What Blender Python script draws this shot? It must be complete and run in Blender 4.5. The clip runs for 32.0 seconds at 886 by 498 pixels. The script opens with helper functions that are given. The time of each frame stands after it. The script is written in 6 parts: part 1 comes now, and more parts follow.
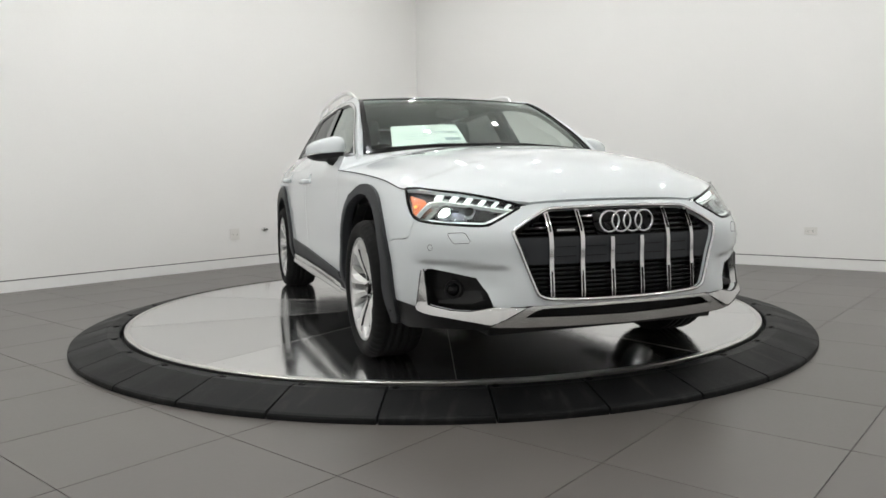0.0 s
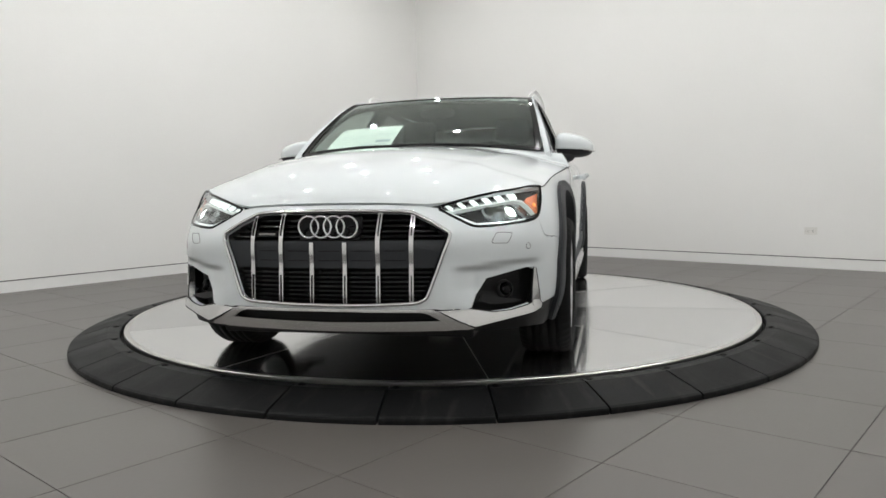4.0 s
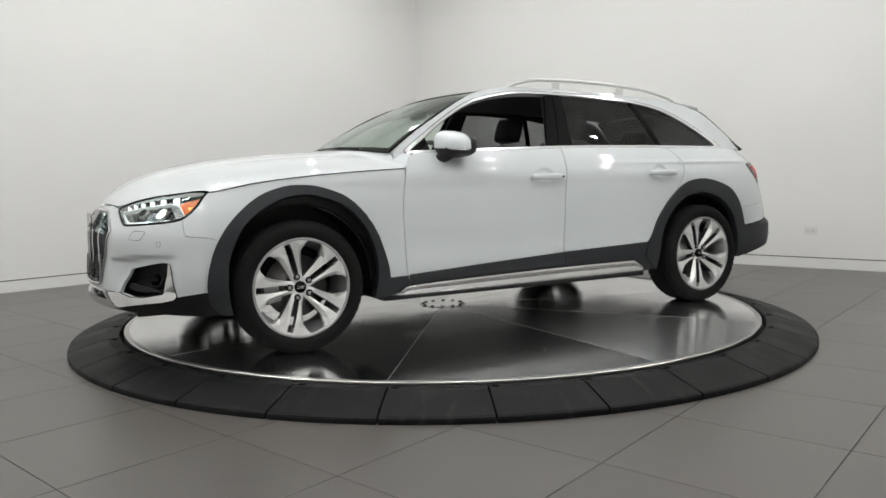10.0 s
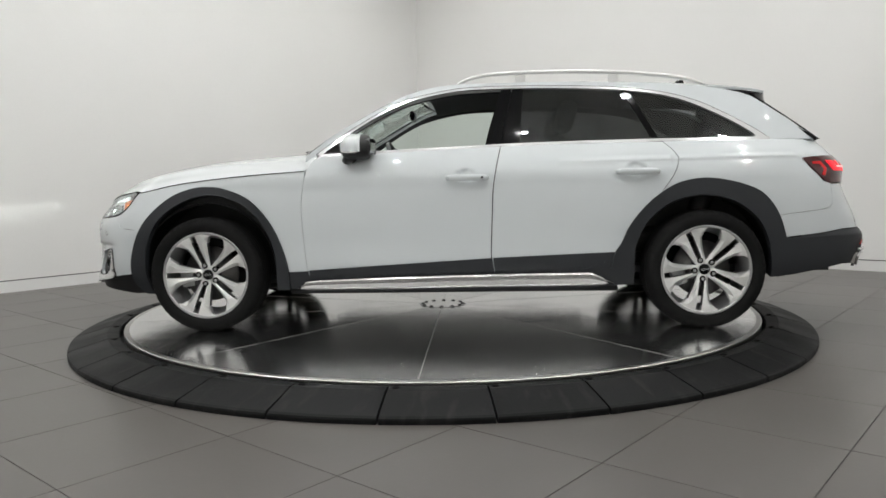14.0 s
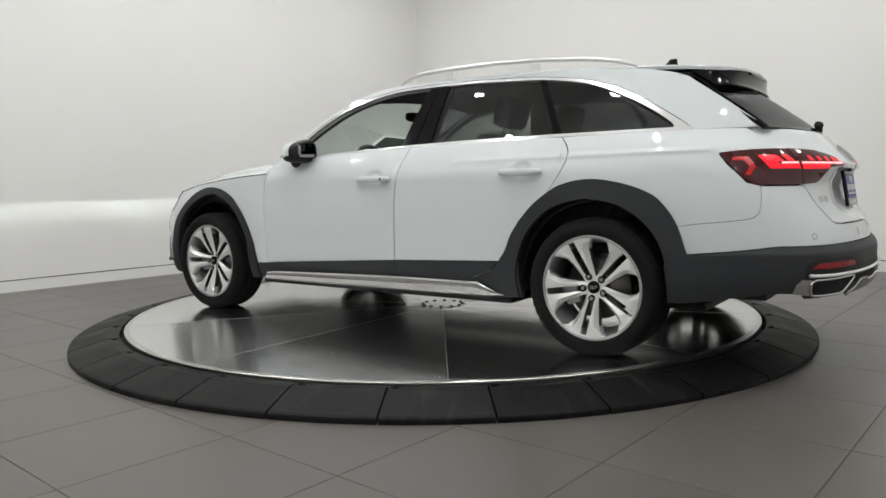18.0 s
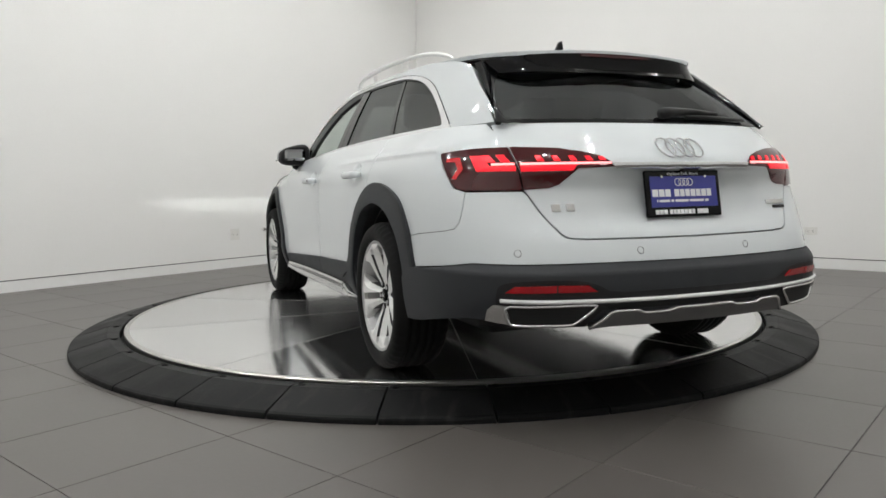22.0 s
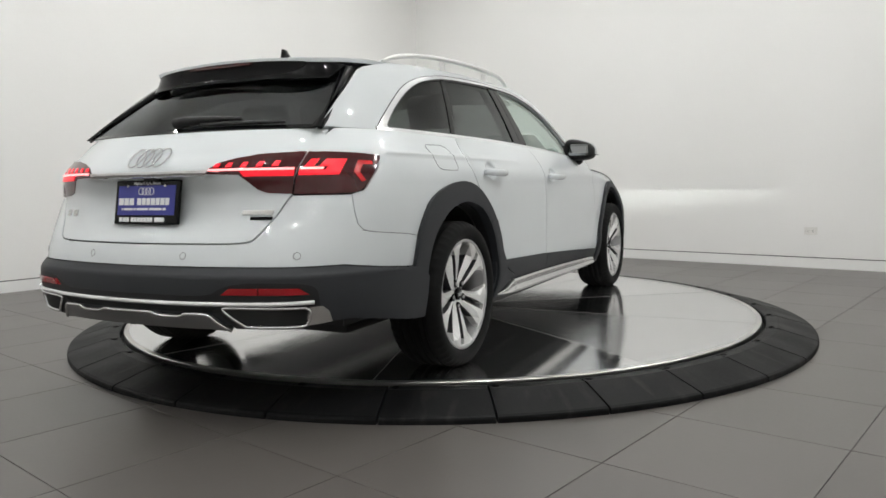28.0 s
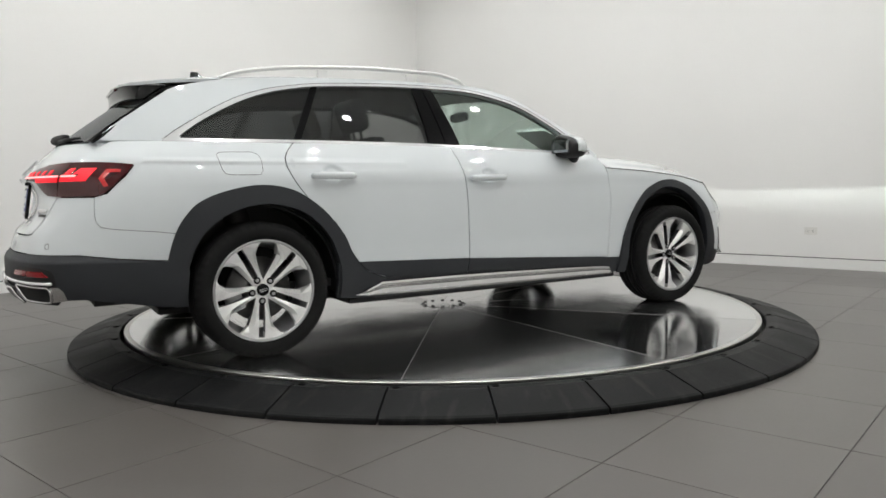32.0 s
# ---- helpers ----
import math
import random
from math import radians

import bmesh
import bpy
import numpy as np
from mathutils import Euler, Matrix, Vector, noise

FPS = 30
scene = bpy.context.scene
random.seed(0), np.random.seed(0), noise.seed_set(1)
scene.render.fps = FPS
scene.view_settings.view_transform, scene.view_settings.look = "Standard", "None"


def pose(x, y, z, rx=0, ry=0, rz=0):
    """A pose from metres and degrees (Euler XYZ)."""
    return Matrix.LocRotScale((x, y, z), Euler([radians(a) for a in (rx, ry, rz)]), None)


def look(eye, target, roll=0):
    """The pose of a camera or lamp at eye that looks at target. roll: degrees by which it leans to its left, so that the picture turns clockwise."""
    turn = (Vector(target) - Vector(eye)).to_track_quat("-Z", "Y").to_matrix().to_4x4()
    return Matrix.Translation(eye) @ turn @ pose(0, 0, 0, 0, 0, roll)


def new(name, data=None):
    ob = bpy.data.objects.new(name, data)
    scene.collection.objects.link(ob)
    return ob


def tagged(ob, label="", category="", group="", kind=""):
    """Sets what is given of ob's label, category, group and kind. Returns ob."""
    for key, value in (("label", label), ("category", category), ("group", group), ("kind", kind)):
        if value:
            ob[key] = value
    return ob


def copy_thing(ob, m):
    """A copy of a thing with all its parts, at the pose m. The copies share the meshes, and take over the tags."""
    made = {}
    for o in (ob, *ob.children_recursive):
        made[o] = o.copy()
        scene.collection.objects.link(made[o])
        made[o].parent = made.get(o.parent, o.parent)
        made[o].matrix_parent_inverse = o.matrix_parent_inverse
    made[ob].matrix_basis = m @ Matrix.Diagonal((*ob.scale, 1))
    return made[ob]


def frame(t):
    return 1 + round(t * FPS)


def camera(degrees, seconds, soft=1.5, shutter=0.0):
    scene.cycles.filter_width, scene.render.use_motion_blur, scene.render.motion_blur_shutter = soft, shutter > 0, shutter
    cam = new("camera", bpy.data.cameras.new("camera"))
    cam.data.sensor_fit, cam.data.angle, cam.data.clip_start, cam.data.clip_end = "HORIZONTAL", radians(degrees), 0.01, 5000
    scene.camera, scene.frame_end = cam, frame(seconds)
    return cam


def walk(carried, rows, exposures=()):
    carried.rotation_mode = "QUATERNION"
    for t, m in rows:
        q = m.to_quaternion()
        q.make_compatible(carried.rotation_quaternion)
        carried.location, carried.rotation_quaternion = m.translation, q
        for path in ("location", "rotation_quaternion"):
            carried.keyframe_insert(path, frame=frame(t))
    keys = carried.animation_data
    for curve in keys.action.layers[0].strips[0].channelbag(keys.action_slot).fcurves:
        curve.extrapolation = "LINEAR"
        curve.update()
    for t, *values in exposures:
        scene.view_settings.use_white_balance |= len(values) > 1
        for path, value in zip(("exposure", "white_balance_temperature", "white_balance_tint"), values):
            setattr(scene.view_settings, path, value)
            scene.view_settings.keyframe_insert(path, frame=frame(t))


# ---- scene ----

# ---------------------------------------------------------------- camera
cam = camera(62.47, 32.0, soft=1.6)
EYE = Vector((0.0, -5.016, 0.9015))
AIM = EYE + Vector((math.sin(radians(0.102)) * math.cos(radians(4.964)), math.cos(radians(0.102)) * math.cos(radians(4.964)), -math.sin(radians(4.964))))
walk(cam, [(0.0, look(EYE, AIM, -1.008)), (32.0, look(EYE, AIM, -1.008))], [(0.0, 0.04), (6.0, 0.02), (12.0, -0.05), (17.0, -0.08), (20.0, -0.04), (25.0, 0.0), (30.0, 0.02), (32.0, 0.0)])

# ---------------------------------------------------------------- sizes
ROOM_TURN = 49.54                     # the room's walls against the camera's line
WALL_A, WALL_B = 4.235, 4.03          # faces of the two visible walls
BACK_A, BACK_B = -6.6, -6.0           # faces of the walls behind the camera
CEILING = 4.4
DISC_Z, DISC_R, RING_R = 0.085, 2.03, 2.325
PIVOT = Vector((1.305, 0.028, 0.0))   # the front axle's middle, from the turntable's axis
ROOM = pose(0, 0, 0, 0, 0, ROOM_TURN)

# ---------------------------------------------------------------- world and lamps
world = bpy.data.worlds.new("world")
world.use_nodes = True
world.node_tree.nodes["Background"].inputs[0].default_value = (0.05, 0.05, 0.052, 1)
scene.world = world
LAMP_WATTS, DOWN_WATTS = 21.6, 9.9
LAMP_TINT = (0.99, 1.0, 0.99)
LAMPS_A = (-5.3, -3.7, -2.1, -0.5, 1.1, 2.75)
LAMPS_B = (-4.4, -2.65, -0.9, 0.85, 2.6)


# ---------------------------------------------------------------- materials
def material(name, color, rough=0.5, metal=0.0, coat=0.0, spec=0.5):
    m = bpy.data.materials.new(name)
    m.use_nodes = True
    s = m.node_tree.nodes["Principled BSDF"]
    s.inputs["Base Color"].default_value = (*color, 1)
    s.inputs["Roughness"].default_value = rough
    s.inputs["Metallic"].default_value = metal
    s.inputs["Coat Weight"].default_value = coat
    s.inputs["Coat Roughness"].default_value = 0.03
    s.inputs["Specular IOR Level"].default_value = spec
    return m


def noisy(m, scale, low, high, rough=None, bump=0.0, detail=4.0, stretch=(1, 1, 1), second=0.0, space="Object"):
    """Vary the base colour between low and high at one scale, more finely at a second, and give a bump."""
    t = m.node_tree
    n, l, s = t.nodes, t.links, t.nodes["Principled BSDF"]
    tc, mp = n.new("ShaderNodeTexCoord"), n.new("ShaderNodeMapping")
    mp.inputs["Scale"].default_value = stretch
    l.new(tc.outputs[space], mp.inputs["Vector"])
    big, fine = n.new("ShaderNodeTexNoise"), n.new("ShaderNodeTexNoise")
    big.inputs["Scale"].default_value, big.inputs["Detail"].default_value = scale, detail
    fine.inputs["Scale"].default_value, fine.inputs["Detail"].default_value = second or scale * 14, 3
    mix = n.new("ShaderNodeMath")
    mix.operation = "MULTIPLY_ADD"
    mix.inputs[1].default_value = 0.35
    l.new(mp.outputs[0], big.inputs["Vector"]), l.new(mp.outputs[0], fine.inputs["Vector"])
    half = n.new("ShaderNodeMath")
    half.operation = "MULTIPLY"
    half.inputs[1].default_value = 0.65
    l.new(big.outputs[0], half.inputs[0])
    l.new(fine.outputs[0], mix.inputs[0]), l.new(half.outputs[0], mix.inputs[2])
    ramp = n.new("ShaderNodeMapRange")
    ramp.inputs[1].default_value, ramp.inputs[2].default_value = 0.3, 0.7
    l.new(mix.outputs[0], ramp.inputs[0])
    col = n.new("ShaderNodeMix")
    col.data_type = "RGBA"
    col.inputs[6].default_value, col.inputs[7].default_value = (*low, 1), (*high, 1)
    l.new(ramp.outputs[0], col.inputs[0]), l.new(col.outputs[2], s.inputs["Base Color"])
    if rough:
        rr = n.new("ShaderNodeMapRange")
        rr.inputs[3].default_value, rr.inputs[4].default_value = rough
        l.new(ramp.outputs[0], rr.inputs[0]), l.new(rr.outputs[0], s.inputs["Roughness"])
    if bump:
        b = n.new("ShaderNodeBump")
        b.inputs["Strength"].default_value, b.inputs["Distance"].default_value = bump, 0.004
        l.new(fine.outputs[0], b.inputs["Height"]), l.new(b.outputs[0], s.inputs["Normal"])
    return m


def glow(name, color, strength):
    m = material(name, color, 0.3)
    s = m.node_tree.nodes["Principled BSDF"]
    s.inputs["Emission Color"].default_value = (*color, 1)
    s.inputs["Emission Strength"].default_value = strength
    return m


def glass(name, tint, ior=1.5):
    """Solid glass with a tint; the panes' shadows are off, to let the light in."""
    m = bpy.data.materials.new(name)
    m.use_nodes = True
    t = m.node_tree
    t.nodes.clear()
    out, see = t.nodes.new("ShaderNodeOutputMaterial"), t.nodes.new("ShaderNodeBsdfGlass")
    see.inputs["Color"].default_value = (*(math.sqrt(k) for k in tint), 1)
    see.inputs["Roughness"].default_value = 0.0
    see.inputs["IOR"].default_value = ior
    t.links.new(see.outputs[0], out.inputs[0])
    return m


WALL = noisy(material("white_wall_paint", (0.8, 0.8, 0.79), 0.75), 0.6, (0.78, 0.775, 0.76), (0.82, 0.815, 0.80), bump=0.03, second=90)
CEIL = noisy(material("white_ceiling_paint", (0.8, 0.8, 0.8), 0.8), 0.5, (0.76, 0.76, 0.75), (0.82, 0.82, 0.81))
BOARD = noisy(material("baseboard_paint", (0.8, 0.8, 0.79), 0.5), 1.5, (0.77, 0.765, 0.75), (0.81, 0.81, 0.80))
REVEAL = material("dark_reveal", (0.06, 0.06, 0.06), 0.8)
GROUT = noisy(material("grey_grout", (0.075, 0.07, 0.064), 0.9), 20, (0.065, 0.06, 0.055), (0.10, 0.094, 0.088))
RUBBER = noisy(material("black_ring_plastic", (0.006, 0.0062, 0.0065), 0.5, spec=0.10), 3.0, (0.004, 0.0042, 0.0045), (0.011, 0.0112, 0.0115), (0.38, 0.62), bump=0.12, second=120)


def scuffed(m):
    """Each piece in its own tone, with dull dusty scuffs."""
    t = m.node_tree
    n, l, s = t.nodes, t.links, t.nodes["Principled BSDF"]
    old = s.inputs["Base Color"].links[0].from_socket
    info, hsv, rng = n.new("ShaderNodeObjectInfo"), n.new("ShaderNodeHueSaturation"), n.new("ShaderNodeMapRange")
    rng.inputs[3].default_value, rng.inputs[4].default_value = 0.7, 1.5
    l.new(info.outputs["Random"], rng.inputs[0]), l.new(rng.outputs[0], hsv.inputs["Value"])
    l.new(old, hsv.inputs["Color"])
    tc, mp, no, cut, mix = n.new("ShaderNodeTexCoord"), n.new("ShaderNodeMapping"), n.new("ShaderNodeTexNoise"), n.new("ShaderNodeMapRange"), n.new("ShaderNodeMix")
    mp.inputs["Scale"].default_value = (4, 16, 4)
    no.inputs["Scale"].default_value, no.inputs["Detail"].default_value = 1.0, 7
    l.new(tc.outputs["Object"], mp.inputs[0])
    shift = n.new("ShaderNodeVectorMath")
    l.new(mp.outputs[0], shift.inputs[0])
    spin = n.new("ShaderNodeMath")
    spin.operation, spin.inputs[1].default_value = "MULTIPLY", 40.0
    l.new(info.outputs["Random"], spin.inputs[0]), l.new(spin.outputs[0], shift.inputs[1]), l.new(shift.outputs[0], no.inputs["Vector"])
    cut.inputs[1].default_value, cut.inputs[2].default_value, cut.inputs[4].default_value = 0.56, 0.74, 0.75
    l.new(no.outputs[0], cut.inputs[0])
    mix.data_type = "RGBA"
    mix.inputs[7].default_value = (0.030, 0.029, 0.028, 1)
    l.new(cut.outputs[0], mix.inputs[0]), l.new(hsv.outputs[0], mix.inputs[6]), l.new(mix.outputs[2], s.inputs["Base Color"])
    return m


scuffed(RUBBER)
DARK = material("dark_gap", (0.006, 0.006, 0.006), 0.9)
PLATE = noisy(material("white_plastic_plate", (0.74, 0.73, 0.70), 0.4), 20, (0.70, 0.69, 0.66), (0.75, 0.74, 0.71))
STEEL_DULL = material("dull_steel", (0.45, 0.44, 0.42), 0.35, 1.0)


def tile_material():
    m = noisy(material("grey_porcelain_tile", (0.098, 0.089, 0.083), 0.36), 0.9, (0.088, 0.080, 0.074), (0.108, 0.098, 0.091), (0.30, 0.40), bump=0.05, second=60)
    t = m.node_tree
    n, l, s = t.nodes, t.links, t.nodes["Principled BSDF"]
    old = s.inputs["Base Color"].links[0].from_socket
    info, hsv, rng = n.new("ShaderNodeObjectInfo"), n.new("ShaderNodeHueSaturation"), n.new("ShaderNodeMapRange")
    rng.inputs[3].default_value, rng.inputs[4].default_value = 0.93, 1.06
    l.new(info.outputs["Random"], rng.inputs[0]), l.new(rng.outputs[0], hsv.inputs["Value"])
    l.new(old, hsv.inputs["Color"]), l.new(hsv.outputs[0], s.inputs["Base Color"])
    return m


def steel_material(name, low, high):
    """Brushed steel sheet: fine straight scratches, a different sheen on each sheet."""
    m = material(name, (0.70, 0.69, 0.67), 0.24, 0.99)
    t = m.node_tree
    n, l, s = t.nodes, t.links, t.nodes["Principled BSDF"]
    tc, mp, no, info = (n.new(k) for k in ("ShaderNodeTexCoord", "ShaderNodeMapping", "ShaderNodeTexNoise", "ShaderNodeObjectInfo"))
    mp.inputs["Scale"].default_value = (5, 520, 1)
    no.inputs["Scale"].default_value, no.inputs["Detail"].default_value = 1.0, 4
    l.new(tc.outputs["Object"], mp.inputs[0]), l.new(mp.outputs[0], no.inputs["Vector"])
    smear = n.new("ShaderNodeTexNoise")
    smear.inputs["Scale"].default_value, smear.inputs["Detail"].default_value = 2.6, 6
    l.new(tc.outputs["Object"], smear.inputs["Vector"])
    a, b, c = (n.new("ShaderNodeMapRange") for _ in range(3))
    a.inputs[1].default_value, a.inputs[2].default_value = 0.3, 0.7
    a.inputs[3].default_value, a.inputs[4].default_value = low, high
    l.new(smear.outputs[0], a.inputs[0])
    c.inputs[3].default_value, c.inputs[4].default_value = -0.02, 0.02
    l.new(info.outputs["Random"], c.inputs[0])
    add = n.new("ShaderNodeMath")
    l.new(a.outputs[0], add.inputs[0]), l.new(c.outputs[0], add.inputs[1])
    l.new(add.outputs[0], s.inputs["Roughness"])
    b.inputs[3].default_value, b.inputs[4].default_value = 0.68, 0.90
    l.new(no.outputs[0], b.inputs[0])
    tone, mul = n.new("ShaderNodeMapRange"), n.new("ShaderNodeMath")
    tone.inputs[3].default_value, tone.inputs[4].default_value = 0.80, 1.08
    mul.operation = "MULTIPLY"
    l.new(info.outputs["Random"], tone.inputs[0])
    l.new(b.outputs[0], mul.inputs[0]), l.new(tone.outputs[0], mul.inputs[1])
    comb = n.new("ShaderNodeCombineColor")
    for k in range(3):
        l.new(mul.outputs[0], comb.inputs[k])
    l.new(comb.outputs[0], s.inputs["Base Color"])
    # brushed along the sheet's own middle line, so it scatters across it
    turn = n.new("ShaderNodeVectorTransform")
    turn.vector_type, turn.convert_from, turn.convert_to = "VECTOR", "OBJECT", "WORLD"
    turn.inputs[0].default_value = (0, 1, 0)
    l.new(turn.outputs[0], s.inputs["Tangent"])
    s.inputs["Anisotropic"].default_value = 0.75
    bump = n.new("ShaderNodeBump")
    bump.inputs["Strength"].default_value, bump.inputs["Distance"].default_value = 0.15, 0.0006
    l.new(no.outputs[0], bump.inputs["Height"]), l.new(bump.outputs[0], s.inputs["Normal"])
    return m


TILE, STEEL, STEEL_DULLED = tile_material(), steel_material("brushed_steel", 0.06, 0.14), steel_material("worn_brushed_steel", 0.19, 0.22)


# ---------------------------------------------------------------- mesh helpers
def mesh_from(bm, name):
    me = bpy.data.meshes.new(name)
    bm.to_mesh(me)
    bm.free()
    return me


def part(name, bm, mat, parent, label="", smooth=False):
    """Link a bmesh (or a mesh) as one mesh object under a thing or part."""
    me = mesh_from(bm, name) if isinstance(bm, bmesh.types.BMesh) else bm
    if not me.materials:
        me.materials.append(mat)
    if smooth:
        me.shade_smooth()
    ob = new(name, me)
    ob.parent = parent
    return tagged(ob, label)


def box(bm, x0, x1, y0, y1, z0, z1, bevel=0.0, m=None):
    made = bmesh.ops.create_cube(bm, size=1)["verts"]
    for q in made:
        q.co = Vector((x0 + (q.co.x + 0.5) * (x1 - x0), y0 + (q.co.y + 0.5) * (y1 - y0), z0 + (q.co.z + 0.5) * (z1 - z0)))
    if m is not None:
        bmesh.ops.transform(bm, matrix=m, verts=made)
    if bevel:
        edges = list({e for q in made for e in q.link_edges})
        bmesh.ops.bevel(bm, geom=edges, offset=bevel, segments=2, affect="EDGES", profile=0.6)
    return bm


def boxed(*a, **k):
    return box(bmesh.new(), *a, **k)


def lathe(bm, profile, turns=48, axis="z", start=0.0, sweep=360.0):
    """Turn a profile of (radius, height) round an axis."""
    full = abs(sweep - 360) < 1e-6
    count = turns if full else turns + 1
    rings = []
    for i in range(count):
        a = radians(start + sweep * i / turns)
        ring = []
        for r, h in profile:
            p = (r * math.cos(a), r * math.sin(a), h)
            if axis == "y":
                p = (p[0], h, p[1])
            if axis == "x":
                p = (h, p[0], p[1])
            ring.append(bm.verts.new(p))
        rings.append(ring)
    for i in range(turns):
        a, b = rings[i], rings[(i + 1) % count]
        for j in range(len(profile) - 1):
            bm.faces.new((a[j], b[j], b[j + 1], a[j + 1]))
    bmesh.ops.recalc_face_normals(bm, faces=bm.faces)
    return bm


def tube(bm, pts, radius, sides=8, closed=False):
    """A round bar along points."""
    pts = [Vector(q) for q in pts]
    n, rings, up = len(pts), [], None
    for i, q in enumerate(pts):
        d = (pts[(i + 1) % n] - pts[i - 1]) if closed else (pts[min(i + 1, n - 1)] - pts[max(i - 1, 0)])
        d.normalize()
        if up is None:
            up = d.orthogonal().normalized()
        up = (up - d * up.dot(d)).normalized()
        w = d.cross(up)
        rad = radius[i] if isinstance(radius, (list, tuple)) else radius
        rings.append([bm.verts.new(q + (up * math.cos(2 * math.pi * k / sides) + w * math.sin(2 * math.pi * k / sides)) * rad) for k in range(sides)])
    for i in range(n if closed else n - 1):
        a, b = rings[i], rings[(i + 1) % n]
        for k in range(sides):
            bm.faces.new((a[k], a[(k + 1) % sides], b[(k + 1) % sides], b[k]))
    if not closed:
        bm.faces.new(rings[0][::-1]), bm.faces.new(rings[-1])
    bmesh.ops.recalc_face_normals(bm, faces=bm.faces)
    return bm


def spline(pts, n=8):
    """Catmull-Rom points through the given ones."""
    pts = [np.array(q, float) for q in pts]
    if len(pts) < 3:
        return [tuple(q) for q in pts]
    ext = [2 * pts[0] - pts[1], *pts, 2 * pts[-1] - pts[-2]]
    out = []
    for i in range(1, len(ext) - 2):
        a, b, c, d = ext[i - 1:i + 3]
        for k in range(n):
            t = k / n
            out.append(tuple(0.5 * (2 * b + (c - a) * t + (2 * a - 5 * b + 4 * c - d) * t * t + (3 * b - a - 3 * c + d) * t ** 3)))
    return out + [tuple(pts[-1])]


# ---------------------------------------------------------------- the room
def structure(name, bm, mat, label, smooth=False):
    me = mesh_from(bm, name)
    me.materials.append(mat)
    ob = new(name, me)
    ob.matrix_world = ROOM
    if smooth:
        me.shade_smooth()
    return tagged(ob, label, name.split("_")[0], kind="structure")


def wall_pair(name, a0, a1, b0, b1, label):
    structure(name, boxed(a0, a1, b0, b1, 0.112, CEILING), WALL, label)


T = 0.16
wall_pair("wall_right", WALL_A, WALL_A + T, BACK_B - T, WALL_B + T, "plain white painted plaster wall")
wall_pair("wall_left", BACK_A - T, WALL_A, WALL_B, WALL_B + T, "plain white painted plaster wall")
wall_pair("wall_back", BACK_A - T, BACK_A, BACK_B - T, WALL_B, "plain white painted plaster wall")
wall_pair("wall_side", BACK_A, WALL_A, BACK_B - T, BACK_B, "plain white painted plaster wall")
structure("ceiling", boxed(BACK_A - T, WALL_A + T, BACK_B - T, WALL_B + T, CEILING, CEILING + 0.15), CEIL, "plain white painted showroom ceiling")
RUNS = (("right", WALL_A, WALL_A + T, BACK_B - T, WALL_B + T, (0.012, 0)), ("left", BACK_A - T, WALL_A, WALL_B, WALL_B + T, (0, 0.012)),
        ("back", BACK_A - T, BACK_A, BACK_B - T, WALL_B, (-0.012, 0)), ("side", BACK_A, WALL_A, BACK_B - T, BACK_B, (0, -0.012)))
for run, a0, a1, b0, b1, (da, db) in RUNS:
    structure("baseboard_" + run, boxed(a0, a1, b0, b1, 0.0, 0.102), BOARD, "flush white baseboard below a shadow line")
    structure("trim_" + run, boxed(a0 + max(da, 0), a1 + min(da, 0), b0 + max(db, 0), b1 + min(db, 0), 0.102, 0.112), REVEAL, "thin dark shadow gap above the baseboard")

floor = structure("floor", boxed(BACK_A - T, WALL_A + T, BACK_B - T, WALL_B + T, -0.12, -0.004), GROUT, "large square matt grey porcelain floor tiles")


def outlet(a, b, z, wall, width, height, label, slots):
    """A wall plate, its face towards the room."""
    thing = new("wall_outlet")
    # x along the wall, y out of it
    turn = {"right": pose(a, b, z, 0, 0, 90), "left": pose(a, b, z, 0, 0, 180)}[wall]
    thing.matrix_world = ROOM @ turn
    part("cover_plate", boxed(-width / 2, width / 2, 0.0, 0.007, -height / 2, height / 2, 0.002), PLATE, thing)
    for i, (x, w, h) in enumerate(slots):
        part("socket_face", boxed(x - w / 2, x + w / 2, 0.0065, 0.009, -h / 2, h / 2, 0.001), PLATE, thing)
        for dx in (-0.006, 0.006):
            part("slot", boxed(x + dx - 0.0013, x + dx + 0.0013, 0.0085, 0.0094, -0.006, 0.007), REVEAL, thing)
        part("slot", boxed(x - 0.0025, x + 0.0025, 0.0085, 0.0094, -0.014, -0.010), REVEAL, thing)
    for x in ((-width / 2 + 0.012), (width / 2 - 0.012)):
        bm = bmesh.new()
        lathe(bm, [(0.0001, 0.0085), (0.0025, 0.0085), (0.003, 0.0068)], 10, "y")
        bmesh.ops.translate(bm, vec=(x, 0, 0), verts=bm.verts)
        part("screw", bm, STEEL_DULL, thing)
    tagged(thing, label, "wall outlet", "wall outlets")


outlet(WALL_A, -1.314, 0.378, "right", 0.122, 0.076, "white horizontal duplex outlet low on the white wall", ((-0.022, 0.034, 0.032), (0.022, 0.034, 0.032)))
outlet(1.046, WALL_B, 0.383, "left", 0.118, 0.13, "white two-gang wall plate low on the white wall", ((-0.028, 0.034, 0.066), (0.028, 0.034, 0.066)))


